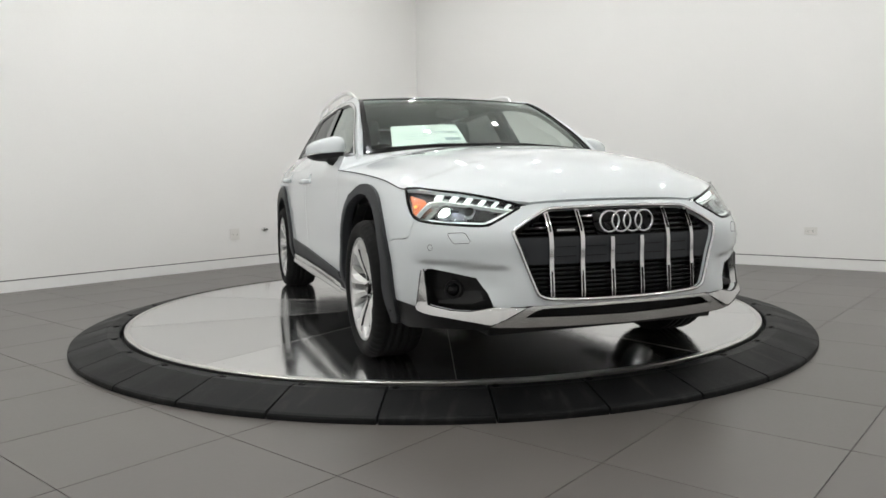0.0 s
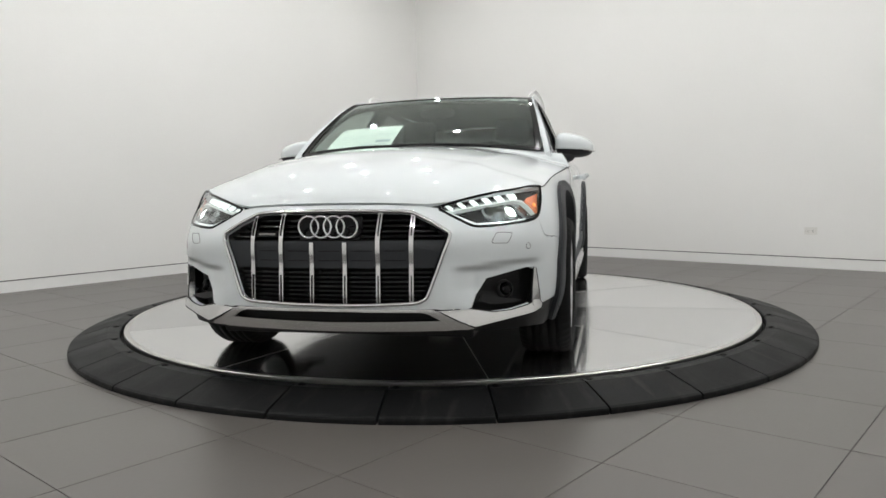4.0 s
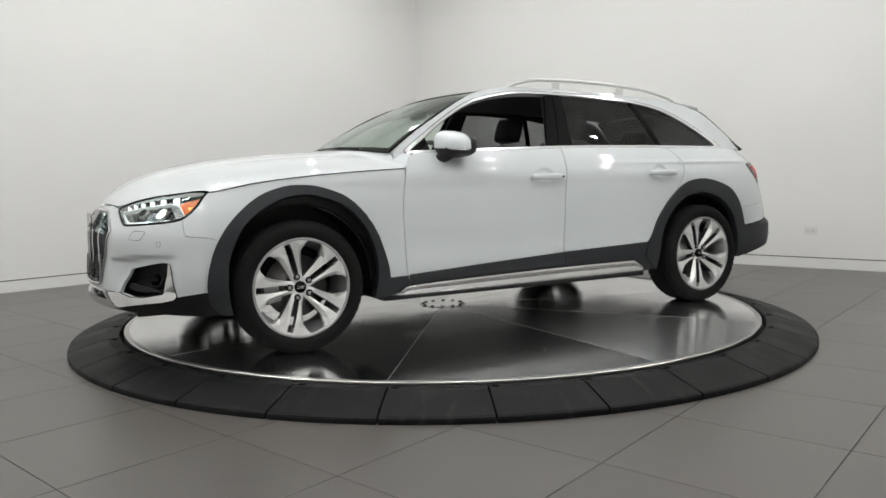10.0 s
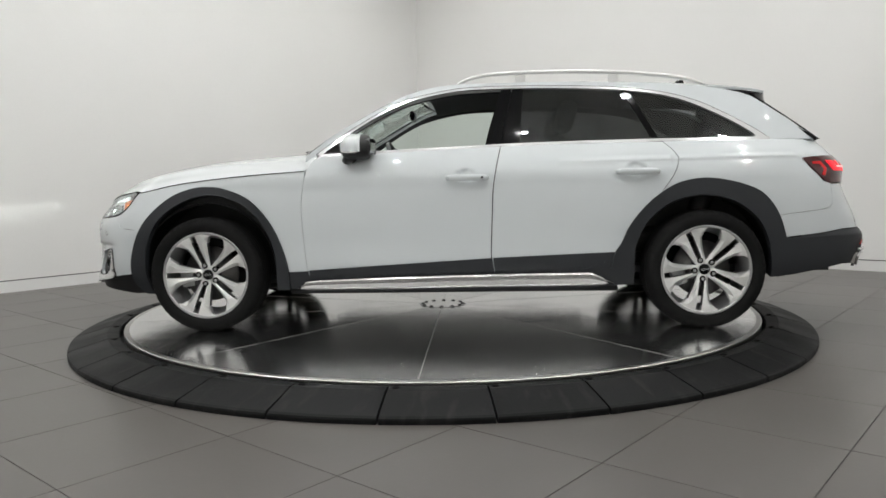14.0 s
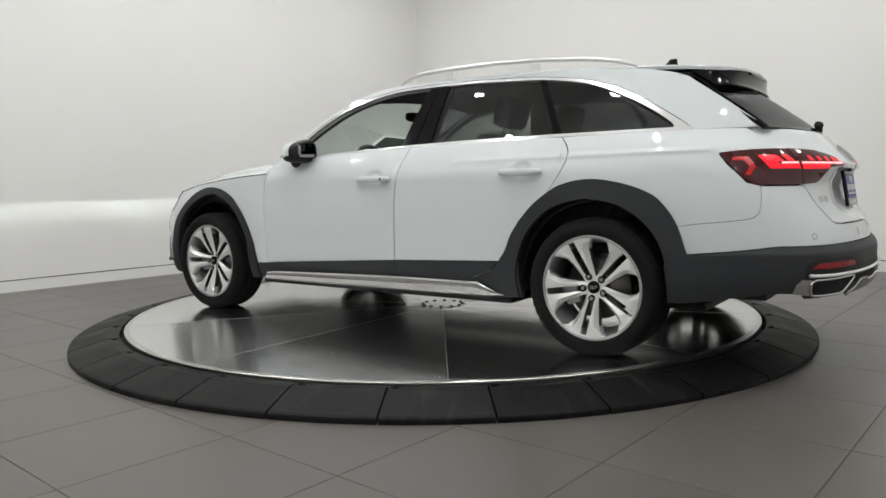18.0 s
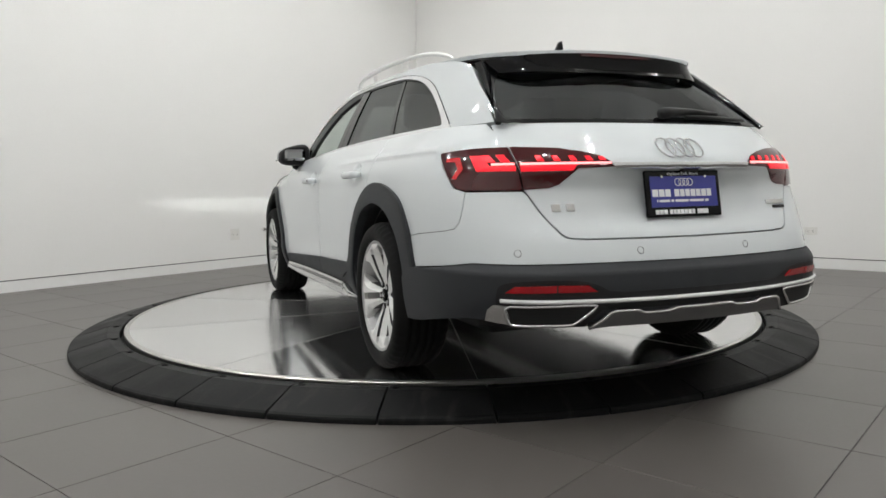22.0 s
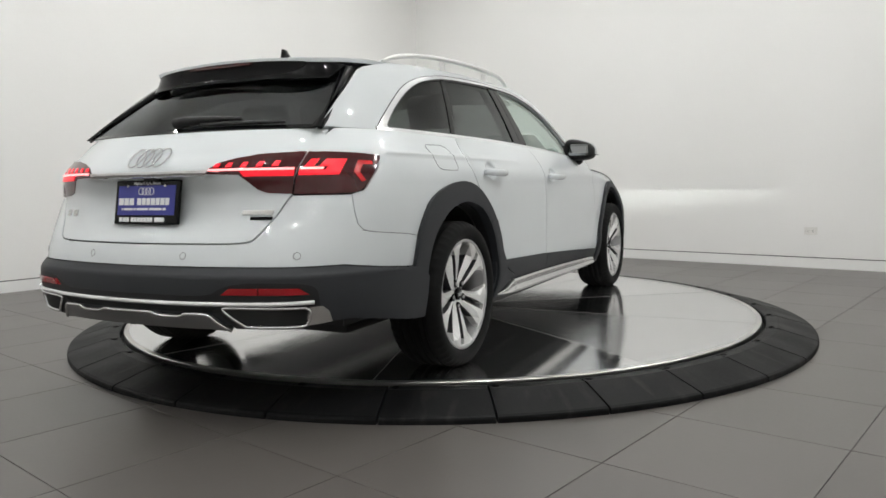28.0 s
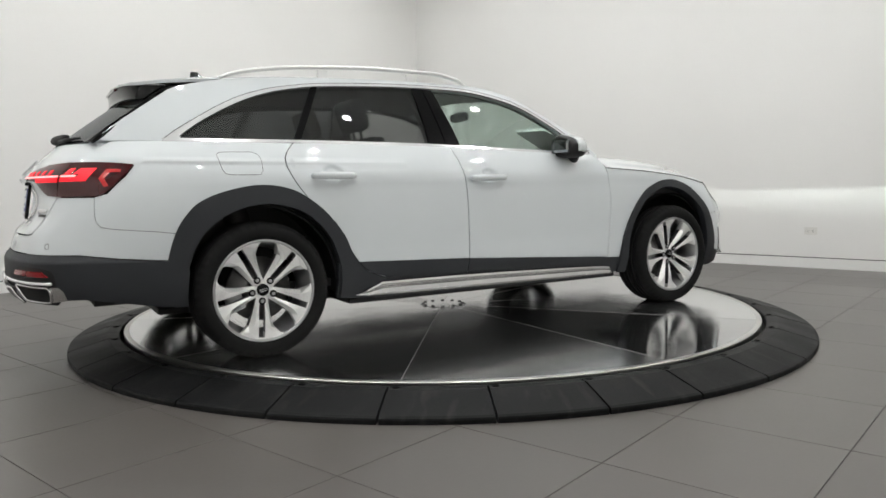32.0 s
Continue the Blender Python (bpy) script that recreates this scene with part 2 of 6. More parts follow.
def wall_jack():
    thing = new("door_stop")
    thing.matrix_world = ROOM @ pose(1.456, WALL_B, 0.418, 0, 0, 180)
    bm = lathe(bmesh.new(), [(0.0001, 0.008), (0.02, 0.008), (0.022, 0.004), (0.022, 0)], 20, "y")
    part("rose", bm, STEEL_DULL, thing, smooth=True)
    bm = lathe(bmesh.new(), [(0.006, 0.006), (0.006, 0.045), (0.012, 0.048), (0.012, 0.062), (0.0001, 0.064)], 14, "y")
    part("stem", bm, material("black_rubber_tip", (0.03, 0.03, 0.03), 0.5), thing, "dark rubber tip", smooth=True)
    bm = boxed(0.012, 0.04, 0.0, 0.012, -0.01, 0.012, 0.002)
    part("bracket", bm, PLATE, thing)
    tagged(thing, "small metal wall stop with a dark rubber tip", "door stop")


wall_jack()


# ceiling lamps: they mirror in the paint and the glass
LENS = glow("lamp_globe", (1.0, 0.98, 0.94), 54.0)
FIXTURE = material("white_fixture", (0.7, 0.7, 0.7), 0.4)


def ceiling_lamp():
    thing = new("ceiling_lamp")
    part("canopy", lathe(bmesh.new(), [(0.0001, 0), (0.07, 0), (0.07, -0.025), (0.0001, -0.025)], 24), FIXTURE, thing, smooth=True)
    part("stem", lathe(bmesh.new(), [(0.012, -0.02), (0.012, -0.25)], 12), FIXTURE, thing, smooth=True)
    part("socket", lathe(bmesh.new(), [(0.0001, -0.22), (0.03, -0.22), (0.035, -0.26), (0.035, -0.29)], 20), FIXTURE, thing, smooth=True)
    part("globe", lathe(bmesh.new(), [(0.044 * math.sin(math.pi * k / 10) + 0.0001, -0.333 + 0.044 * math.cos(math.pi * k / 10)) for k in range(11)], 24), LENS, thing, "glowing opal globe", smooth=True)
    return tagged(thing, "small glowing globe lamp on a white ceiling stem", "ceiling light", "ceiling lamps")


lamp = bpy.data.lights.new("lamp_bulb", "POINT")
lamp.shadow_soft_size, lamp.energy, lamp.color = 0.046, LAMP_WATTS, LAMP_TINT
down = bpy.data.lights.new("lamp_reflector", "AREA")
down.shape, down.size, down.energy, down.color = "DISK", 0.07, DOWN_WATTS, LAMP_TINT
first = None
for la in LAMPS_A:
    for lb in LAMPS_B:
        m = ROOM @ pose(la, lb, CEILING)
        if first is None:
            first = ceiling_lamp()
            first.matrix_world = m
        else:
            copy_thing(first, m)
        bulb = new("lamp_bulb", lamp)
        bulb.matrix_world = ROOM @ pose(la, lb, CEILING - 0.333)
        below = new("lamp_reflector", down)
        below.matrix_world = ROOM @ pose(la, lb, CEILING - 0.40)


# ---------------------------------------------------------------- the turntable
ring = tagged(new("turntable_ring"), "matt black plastic ramp ring round the turntable", "ramp ring")
SEG = 360 / 32


def ring_segment():
    bm = bmesh.new()
    gap = 0.11
    steps = 4
    prof = [(2.052, 0.0), (2.052, 0.072), (2.058, 0.077), (2.12, 0.079), (RING_R - 0.015, 0.030), (RING_R - 0.003, 0.024), (RING_R, 0.016), (RING_R, 0.0)]
    rings = []
    for i in range(steps + 1):
        a = radians(gap + (SEG - 2 * gap) * i / steps)
        rings.append([bm.verts.new((r * math.cos(a), r * math.sin(a), h)) for r, h in prof])
    for i in range(steps):
        for j in range(len(prof) - 1):
            bm.faces.new((rings[i][j], rings[i + 1][j], rings[i + 1][j + 1], rings[i][j + 1]))
    bm.faces.new(rings[0]), bm.faces.new(rings[-1][::-1])
    bmesh.ops.recalc_face_normals(bm, faces=bm.faces)
    return mesh_from(bm, "ramp_segment")


seg_mesh = ring_segment()
seg_mesh.materials.append(RUBBER)
screw = mesh_from(lathe(bmesh.new(), [(0.0001, 0.0800), (0.006, 0.0800), (0.008, 0.0825), (0.014, 0.0825), (0.016, 0.0795), (0.016, 0.07)], 12), "bolt")
screw.materials.append(material("black_bolt", (0.0012, 0.0012, 0.0012), 0.5, spec=0.1))
for i in range(32):
    ob = new("ramp_segment", seg_mesh)
    ob.parent, ob.rotation_euler = ring, (0, 0, radians(-85.1 + SEG * i))
    bolt = new("bolt", screw)
    bolt.parent, bolt.location = ob, (2.085 * math.cos(radians(0.9)), 2.085 * math.sin(radians(0.9)), 0)

part("drum", lathe(bmesh.new(), [(0.0001, 0.035), (2.05, 0.035), (2.05, 0.0)], 96), DARK, ring, "dark drum below the steel plate")

disc = tagged(new("turntable"), "brushed stainless steel turntable plate in wedge sheets", "turntable")
disc.location.z = DISC_Z


def wedge():
    """One wedge of sheet steel, brushed along its middle."""
    bm = bmesh.new()
    n, gap = 14, 0.05
    inner = 0.16
    prof = [(inner, -0.03), (inner, 0.0), (DISC_R - 0.03, 0.0)]
    rings = []
    for i in range(n + 1):
        a = radians(-18 + gap * 0.4 + (36 - gap * 0.8) * i / n)
        rings.append([bm.verts.new((r * math.cos(a), r * math.sin(a), h)) for r, h in prof] + [bm.verts.new(((DISC_R - 0.03) * math.cos(a), (DISC_R - 0.03) * math.sin(a), -0.03))])
    for i in range(n):
        for j in range(3):
            bm.faces.new((rings[i][j], rings[i + 1][j], rings[i + 1][j + 1], rings[i][j + 1]))
    bm.faces.new(rings[0]), bm.faces.new(rings[-1][::-1])
    bmesh.ops.recalc_face_normals(bm, faces=bm.faces)
    return mesh_from(bm, "steel_sheet")


wedge_mesh, worn_mesh = wedge(), wedge()
wedge_mesh.materials.append(STEEL), worn_mesh.materials.append(STEEL_DULLED)
for i in range(10):
    ob = new("steel_sheet", worn_mesh if i in (0, 1, 5) else wedge_mesh)
    ob.parent, ob.rotation_euler = disc, (0, 0, radians(72 + 36 * i))
seam_mesh = mesh_from(boxed(0.16, DISC_R - 0.03, -0.0016, 0.0016, -0.004, 0.0008), "sheet_joint")
seam_mesh.materials.append(material("joint_steel", (0.5, 0.49, 0.48), 0.4, 1.0))
for i in range(10):
    ob = new("sheet_joint", seam_mesh)
    ob.parent, ob.rotation_euler = disc, (0, 0, radians(54 + 36 * i))
part("rim_band", lathe(bmesh.new(), [(DISC_R - 0.029, -0.04), (DISC_R - 0.029, 0.001), (DISC_R - 0.004, 0.001), (DISC_R, -0.003), (DISC_R, -0.04)], 160), material("rim_steel", (0.62, 0.61, 0.59), 0.28, 1.0), disc, "thin steel edge band")
part("hub_plate", lathe(bmesh.new(), [(0.0001, 0.003), (0.12, 0.003), (0.158, 0.003), (0.159, -0.02)], 48), STEEL, disc)
for i in range(12):
    a = radians(30 * i)
    bm = lathe(bmesh.new(), [(0.0001, 0.008), (0.011, 0.008), (0.013, 0.002)], 10)
    bmesh.ops.translate(bm, vec=(0.138 * math.cos(a), 0.138 * math.sin(a), 0), verts=bm.verts)
    part("hub_bolt", bm, REVEAL, disc)

# ---------------------------------------------------------------- car: paints and plastics
def paint_material():
    m = material("white_car_paint", (0.61, 0.64, 0.655), 0.5, 0.0, 1.0, 0.3)
    m.node_tree.nodes["Principled BSDF"].inputs["Coat Roughness"].default_value = 0.015
    return noisy(m, 3.0, (0.60, 0.632, 0.647), (0.62, 0.652, 0.665), second=900)


PAINT = paint_material()
CLAD = noisy(material("dark_grey_cladding", (0.022, 0.024, 0.027), 0.55, spec=0.35), 5, (0.019, 0.021, 0.024), (0.025, 0.027, 0.031), (0.5, 0.6), bump=0.1, second=300)
BLACK = noisy(material("black_plastic", (0.007, 0.007, 0.008), 0.55, spec=0.35), 8, (0.006, 0.006, 0.0065), (0.009, 0.009, 0.0095), bump=0.05)
GLOSSBLACK = material("gloss_black", (0.003, 0.003, 0.0035), 0.08, 0.0, 0.0, 0.18)
BRIGHT = material("bright_trim", (0.86, 0.86, 0.87), 0.14, 0.45)
CHROME = material("chrome", (0.68, 0.68, 0.69), 0.09, 1.0)
SATIN = noisy(material("satin_aluminium", (0.62, 0.62, 0.62), 0.3, 1.0, 0.2), 3, (0.60, 0.60, 0.60), (0.63, 0.63, 0.63), (0.17, 0.20), second=60)
TYRE = noisy(material("tyre_rubber", (0.006, 0.006, 0.006), 0.8, spec=0.2), 12, (0.0045, 0.0045, 0.0045), (0.0075, 0.0073, 0.0073), (0.72, 0.85), bump=0.1, second=200)
ALLOY = noisy(material("silver_alloy", (0.76, 0.76, 0.75), 0.33, 0.65, 0.3), 6, (0.75, 0.75, 0.74), (0.79, 0.79, 0.78), (0.31, 0.36), second=60)
ALLOY_DARK = material("shadowed_alloy", (0.36, 0.36, 0.36), 0.38, 0.8)
IRON = noisy(material("brake_iron", (0.22, 0.215, 0.21), 0.34, 1.0), 20, (0.17, 0.165, 0.16), (0.25, 0.245, 0.24), (0.3, 0.42))
TRIM = noisy(material("black_cabin_trim", (0.014, 0.014, 0.015), 0.7), 9, (0.011, 0.011, 0.012), (0.018, 0.018, 0.019), bump=0.06)
SEATS = noisy(material("black_leather", (0.012, 0.012, 0.013), 0.5), 14, (0.010, 0.010, 0.011), (0.017, 0.016, 0.016), (0.42, 0.6), bump=0.15, second=160)
PAPER = noisy(material("white_paper", (0.56, 0.62, 0.58), 0.7), 8, (0.54, 0.60, 0.56), (0.59, 0.64, 0.60))
INK = material("grey_ink", (0.22, 0.27, 0.30), 0.7)
CLEAR = glass("clear_tinted_glass", (0.80, 0.88, 0.84))
SCREENGLASS = glass("windscreen_glass", (0.74, 0.82, 0.78))
PRIVACY = glass("privacy_glass", (0.24, 0.25, 0.25), 1.85)
REARGLASS = glass("rear_privacy_glass", (0.20, 0.21, 0.215), 2.6)
LENSGLASS = glass("lamp_cover_glass", (0.93, 0.95, 0.95))
REDLENS = material("dark_red_lens", (0.05, 0.001, 0.003), 0.07, 0.0, 0.25)
REDGLOW = glow("red_led", (0.86, 0.003, 0.018), 0.62)
REDHOT = glow("bright_red_led", (1.0, 0.30, 0.30), 1.6)
REFLECT = material("red_reflector", (0.28, 0.006, 0.010), 0.12, 0.0, 0.5)
LED = glow("white_led", (0.93, 1.0, 0.97), 0.95)
GUIDE = glow("light_guide_white", (0.75, 0.8, 0.78), 0.15)
BEAM = glow("low_beam", (0.86, 1.0, 0.93), 9.0)
CHIP = glow("beam_chip", (0.90, 1.0, 0.95), 1.6e6)
AMBER = glow("amber_marker", (0.50, 0.105, 0.010), 0.07)
AMBERHOT = glow("amber_bulb", (1.0, 0.36, 0.05), 0.9)
LAMPBACK = material("lamp_housing", (0.42, 0.43, 0.43), 0.22, 0.9)
BLUE = material("blue_plate", (0.03, 0.035, 0.24), 0.35)
INKWHITE = material("white_print", (0.75, 0.75, 0.76), 0.5)
MIRROR = material("mirror_glass", (0.32, 0.33, 0.34), 0.02, 1.0)

car = tagged(new("car"), "glossy white estate car, dark grey cladding, silver trim", "car")


# ---------------------------------------------------------------- car: the body's surface
# half outlines in plan, from the nose's middle round the left side to the tail's middle, level by level
LEVEL = [0.20, 0.34, 0.50, 0.62, 0.73, 0.80, 0.88, 0.96, 1.06]
NOSE_Y = [[0, .22, .45, .60, .72, .78, .81], [0, .22, .45, .62, .755, .825, .865], [0, .22, .45, .62, .760, .835, .873],
          [0, .22, .45, .62, .755, .828, .868], [0, .22, .44, .60, .72, .790, .838], [0, .20, .41, .56, .67, .745, .802],
          [0, .19, .38, .52, .62, .69, .755], [0, .17, .35, .48, .57, .64, .70], [0, .16, .32, .44, .52, .58, .63]]
NOSE_X = [[.885, .873, .835, .765, .65, .54, .42], [.915, .903, .862, .785, .665, .54, .41], [.908, .897, .857, .782, .66, .53, .40],
          [.903, .892, .850, .775, .655, .52, .40], [.845, .833, .782, .705, .60, .50, .40], [.79, .778, .735, .66, .57, .48, .41],
          [.68, .67, .62, .55, .48, .42, .36], [.56, .55, .50, .44, .38, .33, .28], [.44, .43, .40, .35, .30, .25, .20]]
SIDE_X = [0.2, -0.2, -0.6, -1.6, -2.4, -2.85]
SIDE_Y = [[.83, .83, .83, .83, .83, .83], [.882, .887, .885, .885, .885, .885], [.888, .894, .892, .892, .892, .893],
          [.887, .897, .898, .898, .896, .894], [.868, .892, .898, .899, .897, .892], [.845, .880, .893, .896, .893, .886],
          [.805, .866, .889, .890, .886, .873], [.74, .80, .848, .850, .842, .828], [.67, .72, .765, .770, .757, .735]]
TAIL_X = [[-3.15, -3.38, -3.55, -3.66, -3.72, -3.75, -3.76], [-3.20, -3.45, -3.62, -3.73, -3.80, -3.835, -3.845], [-3.2, -3.45, -3.63, -3.755, -3.825, -3.855, -3.865],
          [-3.2, -3.44, -3.615, -3.73, -3.795, -3.825, -3.835], [-3.2, -3.43, -3.59, -3.685, -3.74, -3.763, -3.77], [-3.2, -3.42, -3.57, -3.67, -3.73, -3.752, -3.76],
          [-3.19, -3.40, -3.56, -3.67, -3.75, -3.782, -3.79], [-3.17, -3.36, -3.51, -3.615, -3.685, -3.715, -3.725], [-3.13, -3.31, -3.44, -3.53, -3.59, -3.615, -3.62]]
TAIL_Y = [[.84, .80, .72, .60, .42, .2, 0], [.872, .835, .76, .63, .42, .2, 0], [.88, .845, .77, .64, .42, .2, 0], [.88, .845, .765, .63, .42, .2, 0], [.877, .84, .755, .615, .41, .2, 0],
          [.87, .832, .745, .60, .40, .2, 0], [.858, .815, .73, .595, .40, .2, 0], [.822, .785, .705, .578, .39, .19, 0], [.725, .69, .625, .53, .37, .18, 0]]


def smooth_between(z, levels, values):
    """Cubic through values (level by sample) at heights z."""
    levels, values = np.array(levels), np.array(values)
    d = np.gradient(values, levels, axis=0)
    i = np.clip(np.searchsorted(levels, z) - 1, 0, len(levels) - 2)
    h = (levels[i + 1] - levels[i])[:, None]
    t = np.clip(((z - levels[i])[:, None]) / h, 0, 1)
    return (2 * t**3 - 3 * t**2 + 1) * values[i] + (t**3 - 2 * t**2 + t) * h * d[i] + (3 * t**2 - 2 * t**3) * values[i + 1] + (t**3 - t**2) * h * d[i + 1]


HANDLES = ((-1.500, .858), (-2.440, .876))


def drawn_in(x):
    """The nose drawn in a little towards its tip."""
    return x - 0.024 * np.clip((np.asarray(x, float) - 0.45) / 0.35, 0, 1)


def body_table():
    outline = [np.array(spline(list(zip(nx + SIDE_X + tx, ny + sy + ty)), 40)) for nx, ny, sy, tx, ty in zip(NOSE_X, NOSE_Y, SIDE_Y, TAIL_X, TAIL_Y)]
    zs = np.linspace(0.16, 1.10, 189)
    xs = smooth_between(np.clip(zs, 0.2, 1.06), LEVEL, [o[:, 0] for o in outline])
    ys = smooth_between(np.clip(zs, 0.2, 1.06), LEVEL, [o[:, 1] for o in outline])
    flank = np.clip((0.75 - xs) / 0.4, 0, 1) * np.clip((xs + 3.55) / 0.25, 0, 1)
    ys = ys + 0.0095 * flank * np.exp(-(((zs[:, None] - 0.935 - 0.010 * np.clip(-xs - 1.5, -2, 2)) / 0.010) ** 2)) * np.clip((-xs - 1.7) / 0.9, 0, 1)
    z = zs[:, None]
    ledge_in = np.clip((ys - 0.47) / 0.10, 0, 1) * np.clip((0.83 - ys) / 0.06, 0, 1) * (xs > 0.4)
    fall = np.clip((0.505 + 0.10 * (ys - 0.6) - z) / 0.022, 0, 1)
    fall = fall * fall * (3 - 2 * fall) * np.clip((z - 0.335) / 0.08, 0, 1)
    xs = xs - 0.026 * ledge_in * fall
    for hx, hz in HANDLES:
        r = np.hypot((xs - hx) / 0.060, (z - hz - 0.012) / 0.040)
        ys = ys - 0.015 * np.clip((1.05 - r) / 0.45, 0, 1) ** 1.0
    # the tailgate's hollow round the number plate, under the chrome bar
    side = np.clip((0.42 - ys) / 0.22, 0, 1) * (xs < -3.5)
    side = side * side * (3 - 2 * side)
    foot = np.clip((z - 0.63) / 0.08, 0, 1)
    xs = xs + 0.030 * side * foot * foot * (3 - 2 * foot) * np.clip((0.872 - z) / 0.012, 0, 1)
    xs = drawn_in(xs)
    mid = outline[3]
    arc = np.concatenate([[0], np.cumsum(np.hypot(*np.diff(mid, axis=0).T))])
    ss = np.linspace(0, arc[-1], 1200)
    return zs, ss, np.array([np.interp(ss, arc, r) for r in xs]), np.array([np.interp(ss, arc, r) for r in ys])


ZS, SS, BX, BY = body_table()
END = SS[-1]


def fetch(table, s, z):
    a = np.clip(s / (SS[1] - SS[0]), 0, len(SS) - 1.001)
    b = np.clip((z - ZS[0]) / (ZS[1] - ZS[0]), 0, len(ZS) - 1.001)
    i, j = a.astype(int), b.astype(int)
    u, w = a - i, b - j
    return (table[j, i] * (1 - u) + table[j, i + 1] * u) * (1 - w) + (table[j + 1, i] * (1 - u) + table[j + 1, i + 1] * u) * w


def body(s, z):
    """The body's skin: s metres round from the nose's middle, at height z. Past the tail or before the nose it goes on on the right."""
    s, z = np.asarray(s, float), np.asarray(z, float)
    over = s > END
    a = np.where(over, 2 * END - s, np.abs(s))
    sign = np.where(over | (s < 0), -1.0, 1.0)
    return np.stack([fetch(BX, a, z), sign * fetch(BY, a, z), z], -1)


def row_at(table, z):
    return fetch(table, SS, np.full_like(SS, z))


def at_x(x, z):
    """s of the left side at x."""
    return float(np.interp(-drawn_in(x), -row_at(BX, z), SS)), z


def at_nose(y, z):
    k = int(np.argmax(row_at(BY, z) > 0.86)) or 300
    s = float(np.interp(abs(y), row_at(BY, z)[:k], SS[:k]))
    return (s if y >= 0 else -s), z


def at_tail(y, z):
    r = row_at(BY, z)[::-1]
    s = END - float(np.interp(abs(y), r[:420], END - SS[::-1][:420]))
    return (s if y >= 0 else 2 * END - s), z


BELT_X, BELT_Y = [-3.7, -3.5, -3.2, -2.85, -2.4, -1.6, -0.9, -0.6, -0.3], [.55, .640, .714, .738, .757, .770, .768, .757, .735]


def cabin(u, z):
    """The cabin's side above the belt, leaning in; u is minus x."""
    u, z = np.asarray(u, float), np.asarray(z, float)
    fine = np.linspace(-3.7, -0.3, 200)
    pts = np.array(spline(list(zip(BELT_X, BELT_Y)), 20))
    yb = np.interp(-u, fine, np.interp(fine, pts[:, 0], pts[:, 1]))
    d = z - 1.03
    y = yb - 0.36 * d - 0.30 * d * np.abs(d) - 0.15 * np.clip(u - 2.6, 0, 1) * np.clip(d, 0, 1)
    return np.stack([-u, y, z], -1)


ROOF_X, ROOF_Z = [-3.60, -3.45, -3.32, -3.0, -2.5, -2.0, -1.6, -1.35, -1.15, -0.9], [1.325, 1.348, 1.369, 1.408, 1.440, 1.452, 1.444, 1.418, 1.375, 1.29]


def roof_skin(x, y):
    x, y = np.asarray(x, float), np.asarray(y, float)
    pts = np.array(spline(list(zip(ROOF_X, ROOF_Z)), 30))
    z = np.interp(x, pts[:, 0], pts[:, 1])
    return np.stack([x, y, z - 0.040 * (y / 0.6) ** 2 - 0.03 * np.clip(np.abs(y) - 0.52, 0, 1) ** 2 / 0.01], -1)


def along(pts, t):
    pts = np.array(spline(pts, 16))
    d = np.concatenate([[0], np.cumsum(np.linalg.norm(np.diff(pts, axis=0), axis=1))])
    d /= d[-1]
    return np.stack([np.interp(t, d, pts[:, k]) for k in range(3)], -1)


def sheet(mid, edge, power=2.0, flip=1.0):
    """A surface between a line in the car's middle and one at its edge; u across from -1 to 1, v along."""
    def skin(u, v):
        u, v = np.asarray(u, float), np.asarray(v, float)
        c, e = along(mid, np.clip(v, 0, 1)), along(edge, np.clip(v, 0, 1))
        w = np.abs(u)
        p = c + (e - c) * np.stack([w**2, w, w**power], -1)
        p[..., 1] = e[..., 1] * u * flip
        return p
    return skin


HOOD_EDGE = [(.795, .38, .745), (.735, .50, .760), (.62, .64, .785)] + [(x, float(body(*at_x(x, z))[1]), z) for x, z in ((.42, .8065), (.366, .813), (.215, .844), (.055, .866), (-.105, .882), (-.264, .895), (-.423, .905), (-.583, .914), (-.609, .952), (-.652, .992))]
HOOD_MID = [(.835, 0, .752), (.80, 0, .795), (.735, 0, .842), (.64, 0, .892), (.50, 0, .935), (.30, 0, .977), (.05, 0, 1.007), (-.2, 0, 1.026), (-.36, 0, 1.036), (-.46, 0, 1.038)]
SCREEN_EDGE = [(-.57, .722, 1.0), (-.72, .695, 1.108), (-.888, .665, 1.207), (-1.055, .632, 1.298), (-1.19, .605, 1.356), (-1.26, .592, 1.376)]
SCREEN_MID = [(-.445, 0, 1.035), (-.62, 0, 1.135), (-.80, 0, 1.225), (-.98, 0, 1.306), (-1.12, 0, 1.362), (-1.19, 0, 1.388)]
BACK_EDGE = [(-3.510, .645, 1.044), (-3.43, .622, 1.105), (-3.342, .588, 1.172), (-3.254, .546, 1.24), (-3.15, .494, 1.315)]
BACK_MID = [(-3.635, 0, 1.044), (-3.55, 0, 1.112), (-3.46, 0, 1.180), (-3.37, 0, 1.245), (-3.25, 0, 1.328)]
HOOD_EDGE, HOOD_MID = ([(float(drawn_in(x)), y, z) for x, y, z in line] for line in (HOOD_EDGE, HOOD_MID))
screen_skin, back_skin = sheet(SCREEN_MID, SCREEN_EDGE), sheet(BACK_MID, BACK_EDGE, 2.0, -1.0)
plain_hood = sheet(HOOD_MID, HOOD_EDGE, 2.3)


